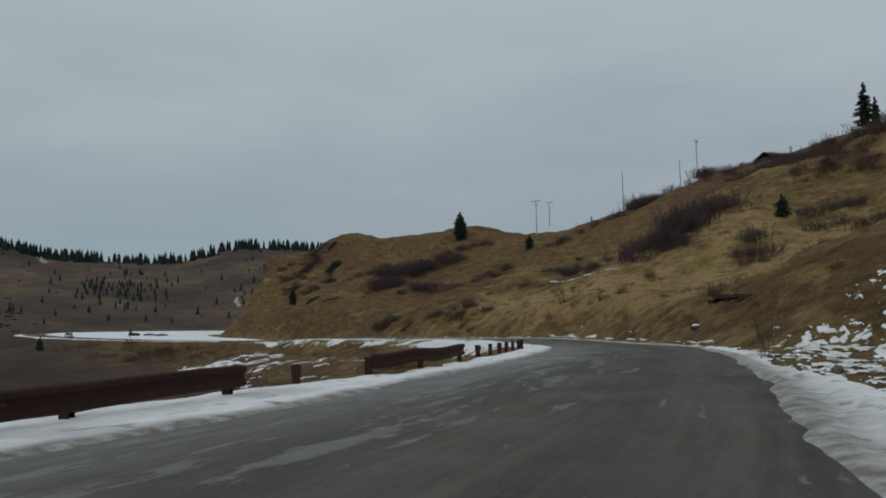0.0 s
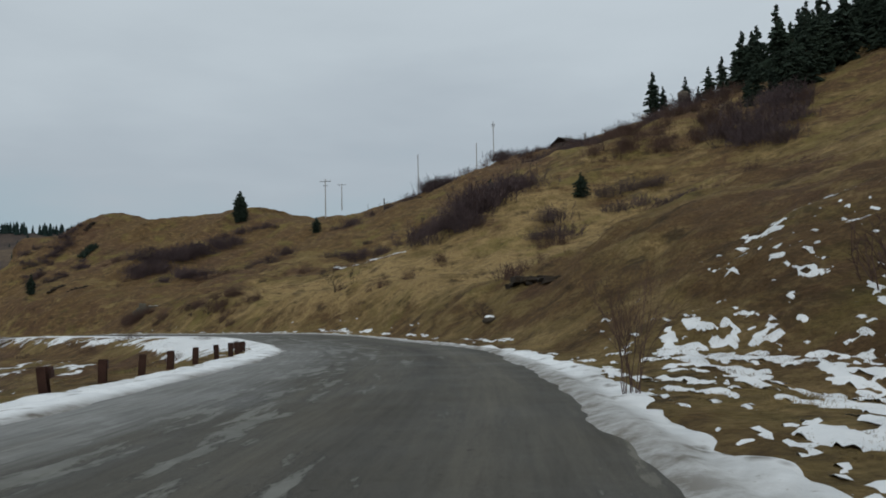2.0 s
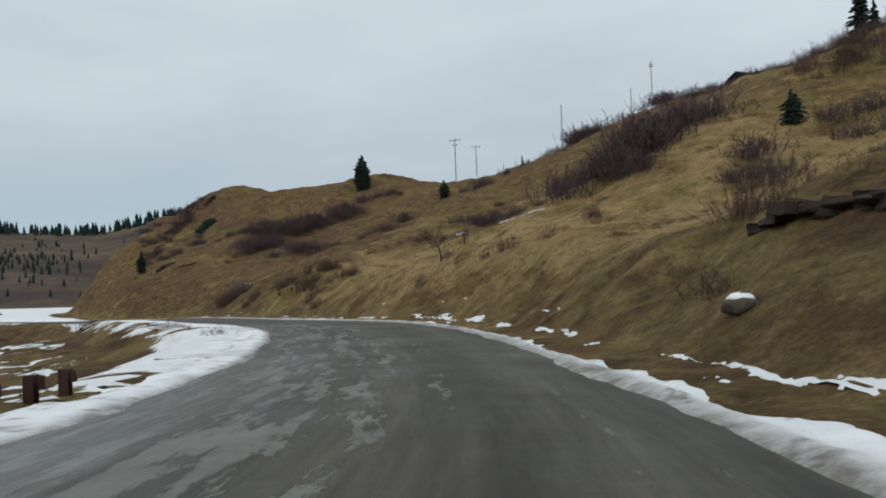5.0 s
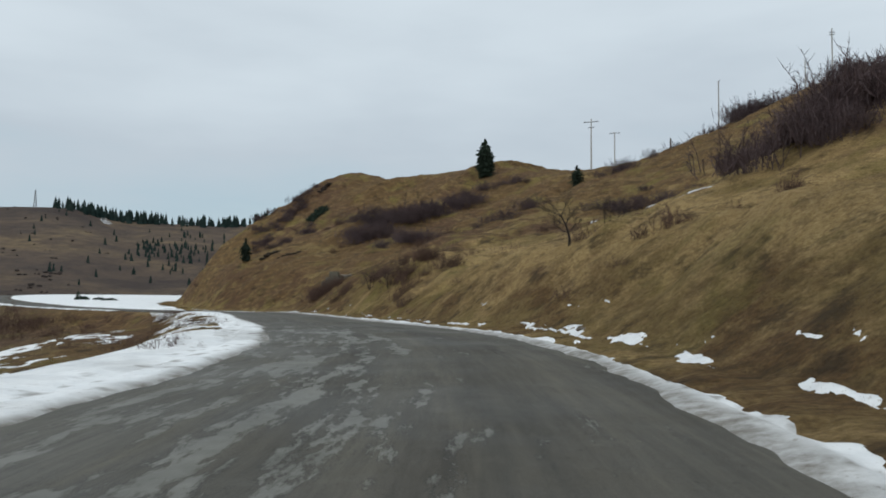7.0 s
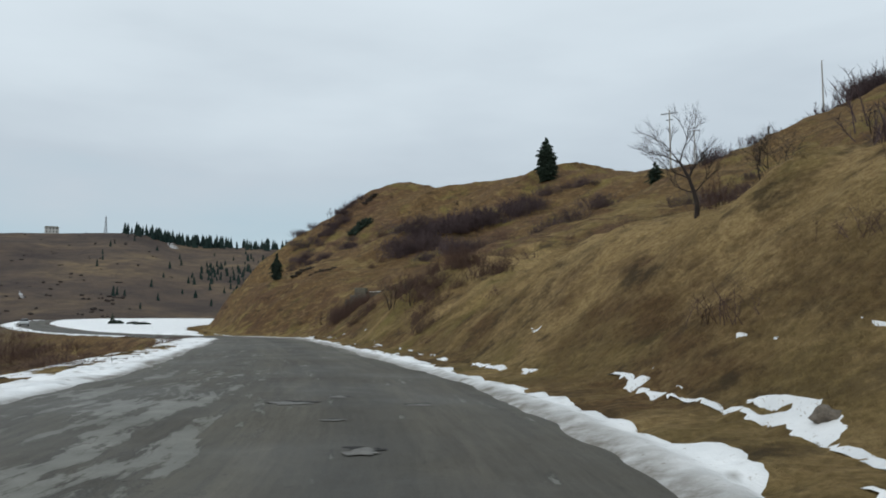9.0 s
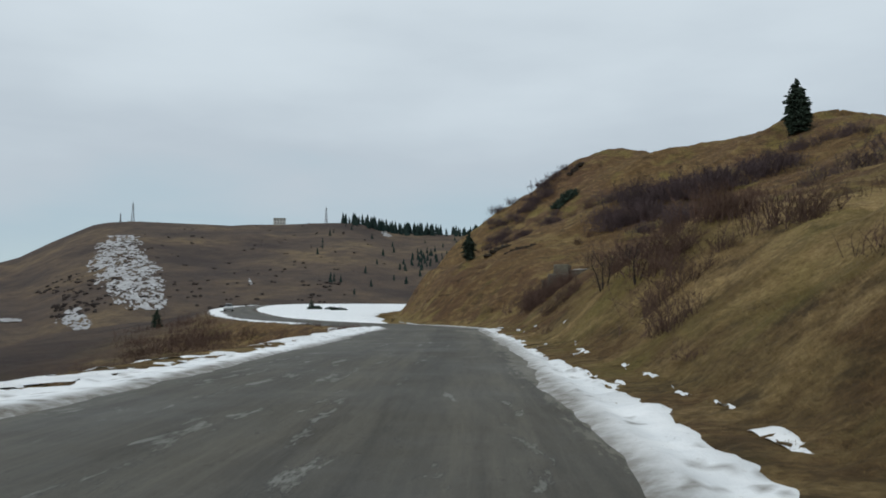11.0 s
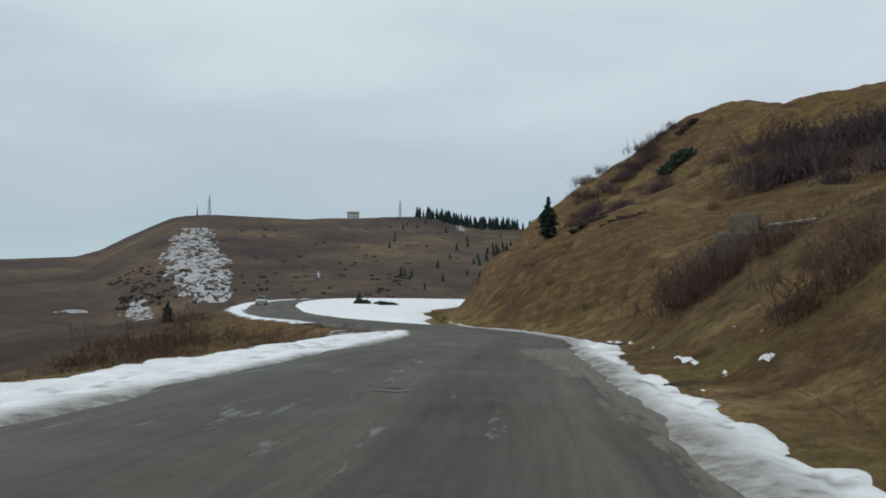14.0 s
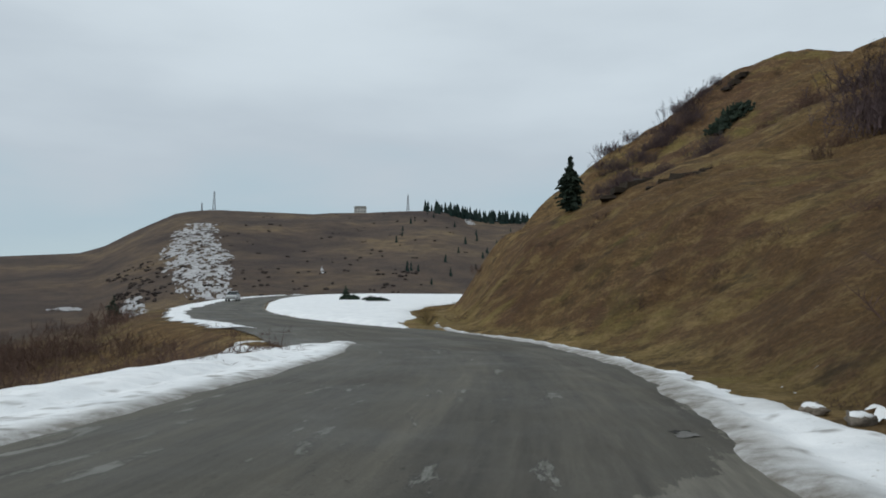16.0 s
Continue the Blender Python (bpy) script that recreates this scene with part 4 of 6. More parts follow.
def spruce(name, h, label, seed, group="", whorls=22, per=11, lean=0.30, ragged=0.25, full=0.35):
    """A spruce: a tapered trunk and whorls of drooping, needle-clad boughs."""
    r = random.Random(seed)
    ob = thing(name, label, "tree", group)
    part("trunk", Build().tube((0, 0, -0.3), (0, 0, h * 0.5), h * 0.016, h * 0.010, 7).tube((0, 0, h * 0.5), (0, 0, h * 0.97), h * 0.010, h * 0.002, 6), M_BARK, ob)
    b = Build()
    for i in range(whorls):
        t = i / (whorls - 1)
        z = h * (0.05 + 0.93 * t)
        reach = h * lean * (full * min(1.0, 2.4 * (1 - t)) ** 0.7 + (1 - full) * (1 - t) ** 0.9) * (0.72 + 0.28 * min(1, t * 4)) * r.uniform(0.7, 1.14) + h * 0.012
        for j in range(per if t < 0.75 else max(4, per // 2)):
            a = 2 * math.pi * (j + r.uniform(-0.4, 0.4)) / per + i * 1.3
            q = reach * r.uniform(1 - ragged * 2, 1 + ragged * 0.6)
            d = Vector((math.cos(a), math.sin(a), 0))
            root = Vector((0, 0, z))
            tip = root + d * q + Vector((0, 0, -q * r.uniform(0.15, 0.5) + h * 0.02))
            for k in (0.18, 0.42, 0.66):
                p = root.lerp(tip, k)
                w = h * 0.026 * (1.25 - k) + 0.03
                e = root.lerp(tip, min(1.0, k + 0.42))
                side = d.cross(Vector((0, 0, 1))) * q * 0.28 * r.uniform(-1, 1)
                b.clump(p, e + side + Vector((0, 0, -0.03 * h * r.random())), w * r.uniform(0.9, 1.6), r)
    b.clump((0, 0, h * 0.93), (0, 0, h * 1.02), h * 0.012, r)
    part("crown", b, M_NEEDLE, ob)
    return ob


def branching(b, r, p, d, length, radius, depth, spread, n=5):
    """One limb that bends, tapers and forks."""
    steps = 3
    for i in range(steps):
        e = p + d * (length / steps)
        b.tube(p, e, radius * (1 - 0.22 * i), radius * (1 - 0.22 * (i + 1)), n if depth > 1 else 3, False)
        p = e
        d = (d + Vector((r.uniform(-1, 1), r.uniform(-1, 1), r.uniform(-0.5, 0.8))) * 0.22).normalized()
        if depth > 0 and i > 0:
            for _ in range(2):
                k = (d + Vector((r.uniform(-1, 1), r.uniform(-1, 1), r.uniform(-0.35, 0.75))) * spread).normalized()
                branching(b, r, p, k, length * r.uniform(0.55, 0.8), radius * 0.5, depth - 1, spread, n)


def bare_tree(name, h, label, seed, stems=3, group="", depth=3, slant=(0.0, 0.0), open_=0.28):
    r = random.Random(seed)
    ob = thing(name, label, "tree", group)
    trunk = Build()
    crown = Build()
    for k in range(stems):
        a = 2 * math.pi * k / stems + r.uniform(-0.5, 0.5)
        d = Vector((math.cos(a) * open_ + slant[0], math.sin(a) * open_ + slant[1], 1)).normalized()
        p0 = Vector((math.cos(a) * 0.08, math.sin(a) * 0.08, -0.2))
        p1 = p0 + d * h * 0.30
        trunk.tube(p0, p1, h * 0.026, h * 0.019, 7, False)
        branching(crown, r, p1, d, h * 0.34, h * 0.0155, depth, 0.95)
    part("trunk", trunk, M_BRANCH, ob)
    part("crown", crown, M_BRANCH, ob)
    return ob


def shrub_mesh(name, seed, stems, twigs, thick, material, flat=0.75, spread=0.16, tilt=0.55):
    """A leafless bush one metre high: stems that fan out from a broad foot, each with fine side twigs."""
    r = random.Random(seed)
    b = Build()
    humps = [(r.gauss(0, spread * 1.2), r.gauss(0, spread * 1.2), r.uniform(0.65, 1.05)) for _ in range(4)]
    for _ in range(stems):
        hx, hy, hh = r.choice(humps)
        a, k = r.uniform(0, 6.283), abs(r.gauss(0, tilt))
        d = Vector((math.cos(a) * math.sin(k), math.sin(a) * math.sin(k), math.cos(k) * flat)).normalized()
        p = Vector((hx * 0.7 + r.gauss(0, spread), hy * 0.7 + r.gauss(0, spread), -0.1))
        length = hh * r.uniform(0.5, 1.05)
        mid = p + d * length * 0.5 + Vector((r.gauss(0, 0.05), r.gauss(0, 0.05), 0))
        tip = mid + (d + Vector((r.gauss(0, 0.35), r.gauss(0, 0.35), r.gauss(0.05, 0.22)))).normalized() * length * 0.5
        b.tube(p, mid, thick, thick * 0.7, 3, False).tube(mid, tip, thick * 0.7, thick * 0.25, 3, False)
        for _ in range(twigs):
            q = (p.lerp(mid, r.uniform(0.3, 1)) if r.random() < 0.4 else mid.lerp(tip, r.uniform(0, 0.95)))
            e = q + (d + Vector((r.gauss(0, 0.8), r.gauss(0, 0.8), r.gauss(0.1, 0.5)))).normalized() * r.uniform(0.08, 0.26)
            b.spike(q, e, thick * 0.6)
    return b.mesh(name, material)

# ---- conifers ----
lone = spruce("spruce_tree", 6.9, "dark green spruce standing alone on the ridge", 11, whorls=40, per=20, lean=0.26, ragged=0.26, full=0.9)
lone.matrix_world = on_ground(-31.0, 194.6, 20)
nose = spruce("spruce_tree", 3.9, "small dark spruce on the earthy edge of the spur", 12, whorls=28, per=15, lean=0.27, ragged=0.4, full=0.6)
nose.matrix_world = on_ground(-66.8, 173.4, 70)
for x, y, h, seed in ((25.6, 110.8, 3.0, 13), (16.6, 127.0, 3.6, 14), (-12.7, 178.6, 3.2, 15)):
    spruce("young_conifer", h, "low bushy green conifer among brown scrub", seed, "conifers in the scrub", 20, 14, 0.36, 0.4, 0.95).matrix_world = on_ground(x, y, seed * 40)

FOREST = "dense spruce wood on the upper slope"
kinds = [spruce("spruce_tree", h, "tall dark spruce at the edge of the hill wood", 20 + k, FOREST, 22, 12, 0.22 + 0.02 * k, 0.4, 0.45) for k, h in enumerate((10.5, 12.5, 9.0, 11.5))]
rng = random.Random(5)
spots = [(59.1, 179.4), (63.2, 133.1), (59.0, 121.0), (65.6, 150.5)]
sizes = {(59.1, 179.4): 0.98, (60.6, 177.6): 0.66, (62.5, 169.8): 0.6, (64.6, 168.5): 0.55, (66.2, 167.0): 0.72, (66.8, 162.0): 0.85, (67.5, 158.0): 0.7, (53.6, 124.0): 0.5, (65.3, 146.0): 0.85, (57.4, 129.1): 0.62, (56.7, 122.5): 0.5, (58.6, 121.4): 0.7, (61.2, 121.5): 0.85, (65.0, 123.7): 0.9, (68.1, 123.0): 0.95, (65.2, 137.1): 0.9, (66.1, 131.8): 0.9, (71.5, 120.5): 0.95, (74.0, 117.0): 1.0, (76.5, 121.0): 1.0}
spots += [p for p in sizes if p not in spots]
while len(spots) < 170:
    # a dense stand whose edge runs down the slope
    a, q = radians(rng.uniform(25.2, 55)), rng.uniform(122, 172)
    x, y = 2 + q * math.sin(a), 16 + q * math.cos(a)
    if q > 124 + max(0.0, 29 - math.degrees(a)) * 6 + rng.uniform(-3, 5) and all((x - u) ** 2 + (y - v) ** 2 > 4.5 for u, v in spots):
        spots.append((x, y))
for k, (x, y) in enumerate(spots):
    g = on_ground(x, y, rng.uniform(0, 360), 0.2)
    if k < 4:
        kinds[k].matrix_world = g
    else:
        copy_thing(kinds[k % 4], g).matrix_world = g @ Matrix.Scale(sizes.get((x, y), rng.uniform(0.6, 1.0)), 4)

# ---- bare trees ----
t1 = thing("bare_tree", "crooked leafless tree with fine twigs on the road bank", "tree", m=on_ground(-3.25, 92.5, 0))
rb = random.Random(37)
bole, top_ = Build(), Build()
knots = [Vector((0, 0, -0.25)), Vector((0.03, 0, 0.3)), Vector((-0.03, 0.04, 0.6)), Vector((-0.14, 0.0, 0.95)), Vector((-0.34, 0.02, 1.35))]
for k in range(4):
    bole.tube(knots[k], knots[k + 1], 0.066 - 0.009 * k, 0.057 - 0.009 * k, 8, False)
for p, d, ln in ((2, (-0.9, 0.1, 0.28), 0.5), (2, (0.75, 0.2, 0.75), 0.42), (3, (-0.95, -0.2, 0.45), 0.55), (3, (0.45, -0.3, 0.9), 0.5), (3, (0.1, 0.6, 0.8), 0.4), (4, (-0.6, 0.2, 0.85), 0.55), (4, (0.25, 0.0, 1.0), 0.58), (4, (-0.95, 0.1, 0.5), 0.5)):
    branching(top_, rb, knots[p], Vector(d).normalized(), ln, 0.022, 4, 0.8)
part("trunk", bole, M_BRANCH, t1)
part("crown", top_, M_BRANCH, t1)
t2 = bare_tree("bare_tree", 1.9, "slender leafless tree on top of the road bank", 32, 3, depth=4)
t2.matrix_world = on_ground(-1.6, 94.6, 110)
for x, y, h, seed in ((-82.5, 218, 4.2, 33), (2.4, 178.4, 3.0, 34), (24.5, 197.5, 3.6, 35), (56, 181.5, 4.2, 36), (-54, 199.5, 2.4, 37), (-47, 197, 2.8, 38), (-44, 196, 2.2, 39), (-76, 206, 3.0, 41), (-22.9, 118, 2.8, 42), (-20.1, 114.5, 2.6, 43)):
    bare_tree("bare_tree", h * 0.66, "small grey leafless tree on the slope", seed, 3, "bare trees on the hill").matrix_world = on_ground(x, y, seed * 37)

# ---- scrub ----
BUSH = [shrub_mesh("scrub", 50 + k, 84, 13, 0.010, M_BUSH, 1.0, 0.34, 0.5) for k in range(4)]
TWIG = [shrub_mesh("shrub", 60 + k, 52, 13, 0.0075, M_TWIG, 1.0, 0.24, 0.5) for k in range(3)]
LOW = [shrub_mesh("shrub", 70 + k, 38, 9, 0.0085, M_TWIG, 0.6, 0.34, 0.55) for k in range(3)]
rng = random.Random(9)


def scatter(spots, meshes, name, label, group, times=1.0):
    for x, y, spread, count, size in spots:
        for _ in range(round(count * times)):
            a, q = rng.uniform(0, 6.283), spread * math.sqrt(rng.random())
            px, py = x + q * math.cos(a), y + q * math.sin(a)
            s, d = LINE_R.sd([px], [py])
            if -8.2 < d[0] < 1.4:
                continue
            ob = new(name, rng.choice(meshes))
            k = size * rng.uniform(0.6, 1.35)
            ob.matrix_world = on_ground(px, py, rng.uniform(0, 360), 0.05) @ Matrix.Diagonal((k * 1.15, k * 1.15, k, 1))
            tagged(ob, label, "shrub", group)


# x, y, spread, how many, height
THICKETS = [(-43.5, 175.5, 3.5, 9, 2.2), (-42, 180, 4.5, 9, 2.4), (-37, 178, 4.5, 10, 2.4), (-33, 182, 4.5, 9, 2.0), (-31, 185, 4, 7, 1.8), (-26, 188, 4, 5, 1.6), (-36, 164, 4, 7, 1.8), (-32, 160, 4, 6, 1.6), (11, 113, 3.5, 10, 2.4), (13.5, 117, 3.5, 11, 3.0), (16.5, 122.5, 4, 11, 3.0), (10, 118, 3, 6, 2.2), (19, 119, 3, 6, 2.4), (9, 125, 3, 5, 1.8), (20.3, 102, 3, 5, 1.9), (25, 88, 3, 4, 1.5), (10, 163, 4.5, 8, 2.2), (13, 172, 5, 8, 2.2), (-4, 162, 4, 5, 1.6), (-69, 187, 4, 6, 1.2), (-75, 196, 4.5, 9, 1.5), (-63.5, 191, 2.5, 4, 1.4), (49.8, 109, 6, 8, 2.2), (54, 120, 7, 10, 2.6), (51, 143, 6, 9, 2.4), (47.7, 110, 5, 8, 2.4), (0, 137, 4, 6, 1.3), (-3, 141, 4, 6, 1.3), (-18, 149, 3.5, 5, 1.4), (30, 105, 4, 6, 1.6), (34, 98, 3.5, 5, 1.4), (30, 151, 6, 7, 2.2), (40, 160, 6, 7, 2.2), (-79.5, 203, 4, 6, 1.4), (-66, 183, 2.5, 3, 1.3), (28, 176, 6, 8, 2.2), (4.5, 175, 3, 5, 1.3), (9.5, 181, 3.5, 6, 1.5), (16, 187, 4, 6, 1.6), (30, 188, 4, 6, 1.5), (36, 184, 4, 6, 1.6), (-8, 172, 4, 4, 1.3)]
scatter(THICKETS, BUSH, "scrub_bush", "dense dark leafless scrub bush on the hillside", "dark thickets on the hill")
BUSHES = [(32.8, 122.6, 4, 8, 1.8), (37.4, 123.4, 4, 9, 2.0), (41.2, 121, 4, 9, 2.0), (45.2, 120, 4, 9, 2.2), (50.5, 122.5, 4, 9, 2.4), (55, 116, 4, 7, 2.2), (42, 132, 5, 8, 2.0), (50, 136, 5, 9, 2.2), (57, 140, 4, 7, 2.2), (36, 140, 5, 7, 1.8), (44, 150, 5, 8, 2.0), (54, 158, 5, 9, 2.2), (46, 168, 5, 8, 1.9), (36, 172, 5, 7, 1.8), (26, 168, 5, 6, 1.6), (-20, 165, 4, 4, 1.3), (-25, 148.5, 2.5, 3, 1.6), (-34, 161, 2, 2, 1.7), (2.5, 97.5, 5, 5, 1.2), (18, 97.5, 2, 3, 1.4), (8.6, 102.4, 1.5, 2, 1.5), (-28, 157, 4, 4, 1.3), (-4, 133.6, 7, 6, 1.2), (-55, 182, 2.5, 3, 1.5), (-51, 179.5, 2, 2, 1.4), (-48.6, 168.6, 2, 2, 1.2), (-45, 171, 2, 2, 1.2), (14.5, 32, 1.5, 3, 1.7), (12.0, 27.5, 1.0, 2, 1.2)]
scatter(BUSHES, TWIG, "bare_shrub", "reddish-brown leafless shrub on the dry slope", "bare shrubs on the hill", 1.1)
BANK_SHRUBS = [(9.9, 64, 1.8, 4, 1.3), (6.6, 58, 0.5, 1, 0.8), (-18.9, 112.5, 1.4, 3, 1.4), (-17.17, 109.3, 0.8, 3, 1.2), (-24.35, 123.16, 1.6, 3, 1.2), (-20.53, 117.06, 1.5, 3, 1.3), (-32.63, 133.91, 1.2, 3, 1.1), (-35.3, 137.27, 1.2, 3, 1.0), (-34.2, 134.4, 1.0, 2, 0.9), (-1.5, 92.0, 1.4, 3, 1.2), (0.5, 86, 1.2, 2, 0.9), (-15.3, 105.5, 1.2, 2, 1.0), (-18.11, 115.03, 2.2, 6, 1.3), (-15.33, 111, 2.0, 5, 1.2), (-22.4, 120.6, 2.0, 5, 1.3), (-27.56, 126.51, 2, 4, 1.1), (-38, 142.04, 2, 3, 0.9), (-35.92, 136.22, 1.2, 6, 1.5), (-34.76, 134.59, 1.2, 4, 1.3), (-36.88, 138.8, 1.4, 4, 1.4)]
scatter(BANK_SHRUBS, TWIG, "bare_shrub", "brown leafless shrub growing from the road bank", "shrubs on the road bank")
FLANK = [(*LINE_R.at(a_, 2.5 + 22 * ((a_ * 0.618) % 1.0) ** 1.4), 2.2, 2, 0.45 + 0.4 * ((a_ * 0.377) % 1.0)) for a_ in range(58, 236, 3)]
scatter(FLANK, LOW, "low_shrub", "low purplish-brown dead shrub on the grassy slope", "low shrubs on the slope", 1.0)
LEFT_SCRUB = [(-51.6, 131.2, 0.9, 4, 1.5), (-53.2, 134.6, 1.2, 4, 0.7), (-57.5, 140.5, 1.6, 5, 0.7), (-6.5, 24, 1.6, 6, 0.6), (-9.5, 18, 3, 8, 0.8), (-13, 12, 4, 9, 0.9), (-85.1, 141.57, 5, 13, 2.1), (-79.86, 145, 4, 10, 1.6), (-71.86, 145, 3, 7, 1.0), (-66.93, 147.4, 1.5, 4, 0.7), (-77, 137.27, 5, 8, 1.5), (-95, 150, 7, 10, 2.1), (-112, 160, 5, 5, 1.8), (-59.94, 128.49, 4, 7, 1.0), (-67.6, 134.4, 5, 8, 1.2), (-33.1, 100.5, 5, 7, 0.9), (-24.92, 88.12, 5, 6, 0.8), (-11, 62, 2.5, 5, 0.8), (-14, 74, 3, 4, 0.7), (-16, 40, 6, 10, 0.9), (-22, 30, 5, 8, 0.9), (-18, 22, 5, 8, 0.9), (-12, 30, 3, 6, 0.8)]
scatter(LEFT_SCRUB, LOW, "low_shrub", "low reddish-brown scrub below the road", "scrub below the road")
SPUR = [(-75.6, 199.9, 1.6, 6, 1.3), (-73.6, 201.6, 1.6, 6, 1.3), (-73.1, 204.6, 1.6, 5, 1.4), (-78.6, 198.8, 1.4, 4, 1.0), (-72.8, 207.1, 1.5, 6, 1.2), (-71.0, 209.2, 1.5, 4, 1.0), (-46.0, 173.7, 2.5, 7, 1.8), (-46.0, 178.9, 2.5, 7, 2.0)]
scatter(SPUR, BUSH, "scrub_bush", "dense purplish scrub bush along the edge of the spur", "dark thickets on the hill")
big = thing("roadside_shrub", "tall twiggy brown shrub beside the snowy verge", "shrub", m=on_ground(5.6, 27.6, 0))
rb = random.Random(91)
for k in range(13):
    a = rb.uniform(0, 6.283)
    lean_ = rb.uniform(0.05, 0.3)
    d = Vector((math.cos(a) * lean_, math.sin(a) * lean_, 1)).normalized()
    b = Build()
    branching(b, rb, Vector((rb.gauss(0, 0.09), rb.gauss(0, 0.09), -0.1)), d, rb.uniform(0.75, 1.15), 0.011, 3 if k % 3 == 0 else 2, 0.55, 4)
    part("stem", b, M_TWIG, big)
low_fir = spruce("young_conifer", 3.4, "dark bushy conifer among the scrub below the road", 96, "conifers in the scrub", 16, 12, 0.42, 0.3)
low_fir.matrix_world = on_ground(-129, 170, 10)
tiny = spruce("young_conifer", 2.3, "small green spruce standing in the snow of the level", 95, "conifers in the scrub", 14, 10, 0.4, 0.25)
tiny.matrix_world = on_ground(-126.8, 204.6, 10)

# ---- power line, fence and buildings on the ridge ----


def power_pole(h, label, arms, spur=False):
    ob = thing("power_pole", label, "power pole", "power line on the ridge")
    b = Build().tube((0, 0, -0.4), (0, 0, h), 0.15, 0.09, 9)
    part("shaft", b, M_POLE, ob)
    for z, half in arms:
        part("crossarm", Build().box((0, 0, z), (2 * half, 0.09, 0.10)), M_IRON, ob)
        for x in (-half * 0.9, -half * 0.35, half * 0.35, half * 0.9) if half > 0.5 else (half,):
            part("insulator", Build().tube((x, 0, z + 0.05), (x, 0, z + 0.16), 0.045, 0.06, 6).tube((x, 0, z + 0.16), (x, 0, z + 0.24), 0.03, 0.05, 6), M_WHITE, ob, "white porcelain insulator")
    if spur:
        part("bracket", Build().tube((0, 0, h - 0.1), (0.28, 0, h + 0.15), 0.03, 0.02, 5), M_IRON, ob)
    return ob


def raise_pole(x, y, top, turn, label, arms, spur=False):
    """A pole from the ground up to a given height above the sea of the plan; arms hang below its top."""
    h = top - float(ground_z(x, y))
    return power_pole(h, label, [(h - drop, half) for drop, half in arms], spur)


for x, y, top, turn, label, arms, spur in (
    (-11.9, 192.6, 30.9, -8, "pale concrete power pole with two crossarms", ((0.55, 1.25), (1.5, 0.5)), False),
    (9.0, 195.4, 36.8, 20, "plain slender power pole with a hooked top", (), True),
    (26.6, 195.8, 44.3, 10, "pale power pole with a cluster of insulators", ((0.6, 0.42), (1.0, 0.42)), True),
    (22.7, 197.0, 39.6, 0, "short bare post beside the power pole", (), False),
    (44.6, 182.5, 38.6, 0, "short post with a crossarm behind the hut", ((0.3, 0.4),), False),
):
    raise_pole(x, y, top, turn, label, arms, spur).matrix_world = on_ground(x, y, turn)
power_pole(6.6, "thin power pole with a crossarm behind the ridge", ((6.4, 1.1),)).matrix_world = pose(-10.2, 225.6, 28.4, 0, 0, -5)


def fence_post(h, r, seed):
    k = random.Random(seed)
    top = (k.uniform(-0.08, 0.08), k.uniform(-0.08, 0.08), h)
    ob = new("fence_post", Build().tube((0, 0, -0.3), (top[0] * 0.5, top[1] * 0.5, h * 0.5), r, r * 0.9, 7).tube((top[0] * 0.5, top[1] * 0.5, h * 0.5), top, r * 0.9, r * 0.7, 7).mesh("fence_post", M_WOOD))
    return tagged(ob, "weathered grey wooden fence post on the ridge", "post", "fence along the ridge")


ridge = [(-1.5, 186.5), (8.5, 189), (20, 193), (32, 190), (43, 181), (52, 177), (58, 178)]
for k in range(26):
    t = k / 25 * (len(ridge) - 1)
    i = min(int(t), len(ridge) - 2)
    x, y = (ridge[i][c] + (ridge[i + 1][c] - ridge[i][c]) * (t - i) for c in (0, 1))
    fence_post(rng.uniform(1.0, 1.7), 0.06, 200 + k).matrix_world = on_ground(x + rng.uniform(-0.8, 0.8), y + rng.uniform(-0.5, 0.5))
fence_post(2.6, 0.16, 250).matrix_world = on_ground(1.2, 181.0)


def hut(w, d, h, rise, label):
    ob = thing("mountain_hut", label, "hut")
    part("wall", Build().box((0, 0, h / 2 - 0.3), (w, d, h + 0.6)), M_WOOD, ob)
    b = Build()
    o = 0.45
    for sgn in (-1, 1):
        i = len(b.v)
        b.v += [Vector(p) for p in ((-w / 2 - o, sgn * (d / 2 + o), h - 0.1), (w / 2 + o, sgn * (d / 2 + o), h - 0.1), (w / 2 + o, 0, h + rise), (-w / 2 - o, 0, h + rise), (-w / 2 - o, sgn * (d / 2 + o), h - 0.22), (w / 2 + o, sgn * (d / 2 + o), h - 0.22), (w / 2 + o, 0, h + rise - 0.12), (-w / 2 - o, 0, h + rise - 0.12))]
        b.f += [(i, i + 1, i + 2, i + 3), (i + 7, i + 6, i + 5, i + 4), (i, i + 4, i + 5, i + 1), (i + 1, i + 5, i + 6, i + 2), (i + 3, i + 7, i + 4, i)]
    part("roof", b, M_ROOF, ob, "dark low-pitched roof")
    part("door", Build().box((0.4, -d / 2 - 0.03, 0.85), (0.9, 0.06, 1.7)), M_WOOD, ob)
    part("window", Build().box((-w * 0.28, -d / 2 - 0.03, 1.2), (0.8, 0.05, 0.7)), M_IRON, ob)
    return ob


hut(6.5, 5.0, 1.5, 1.2, "low dark wooden hut with a shallow roof on the hill").matrix_world = on_ground(40.9, 178.6, 28, 1.3)
hut(1.9, 1.8, 1.5, 0.4, "tiny dark shelter beside the power pole").matrix_world = on_ground(24.6, 197.4, 5, 0.6)
hut(2.6, 2.2, 0.9, 0.4, "low dark shed half sunk into the ridge").matrix_world = on_ground(33.5, 188.5, 15, 0.5)

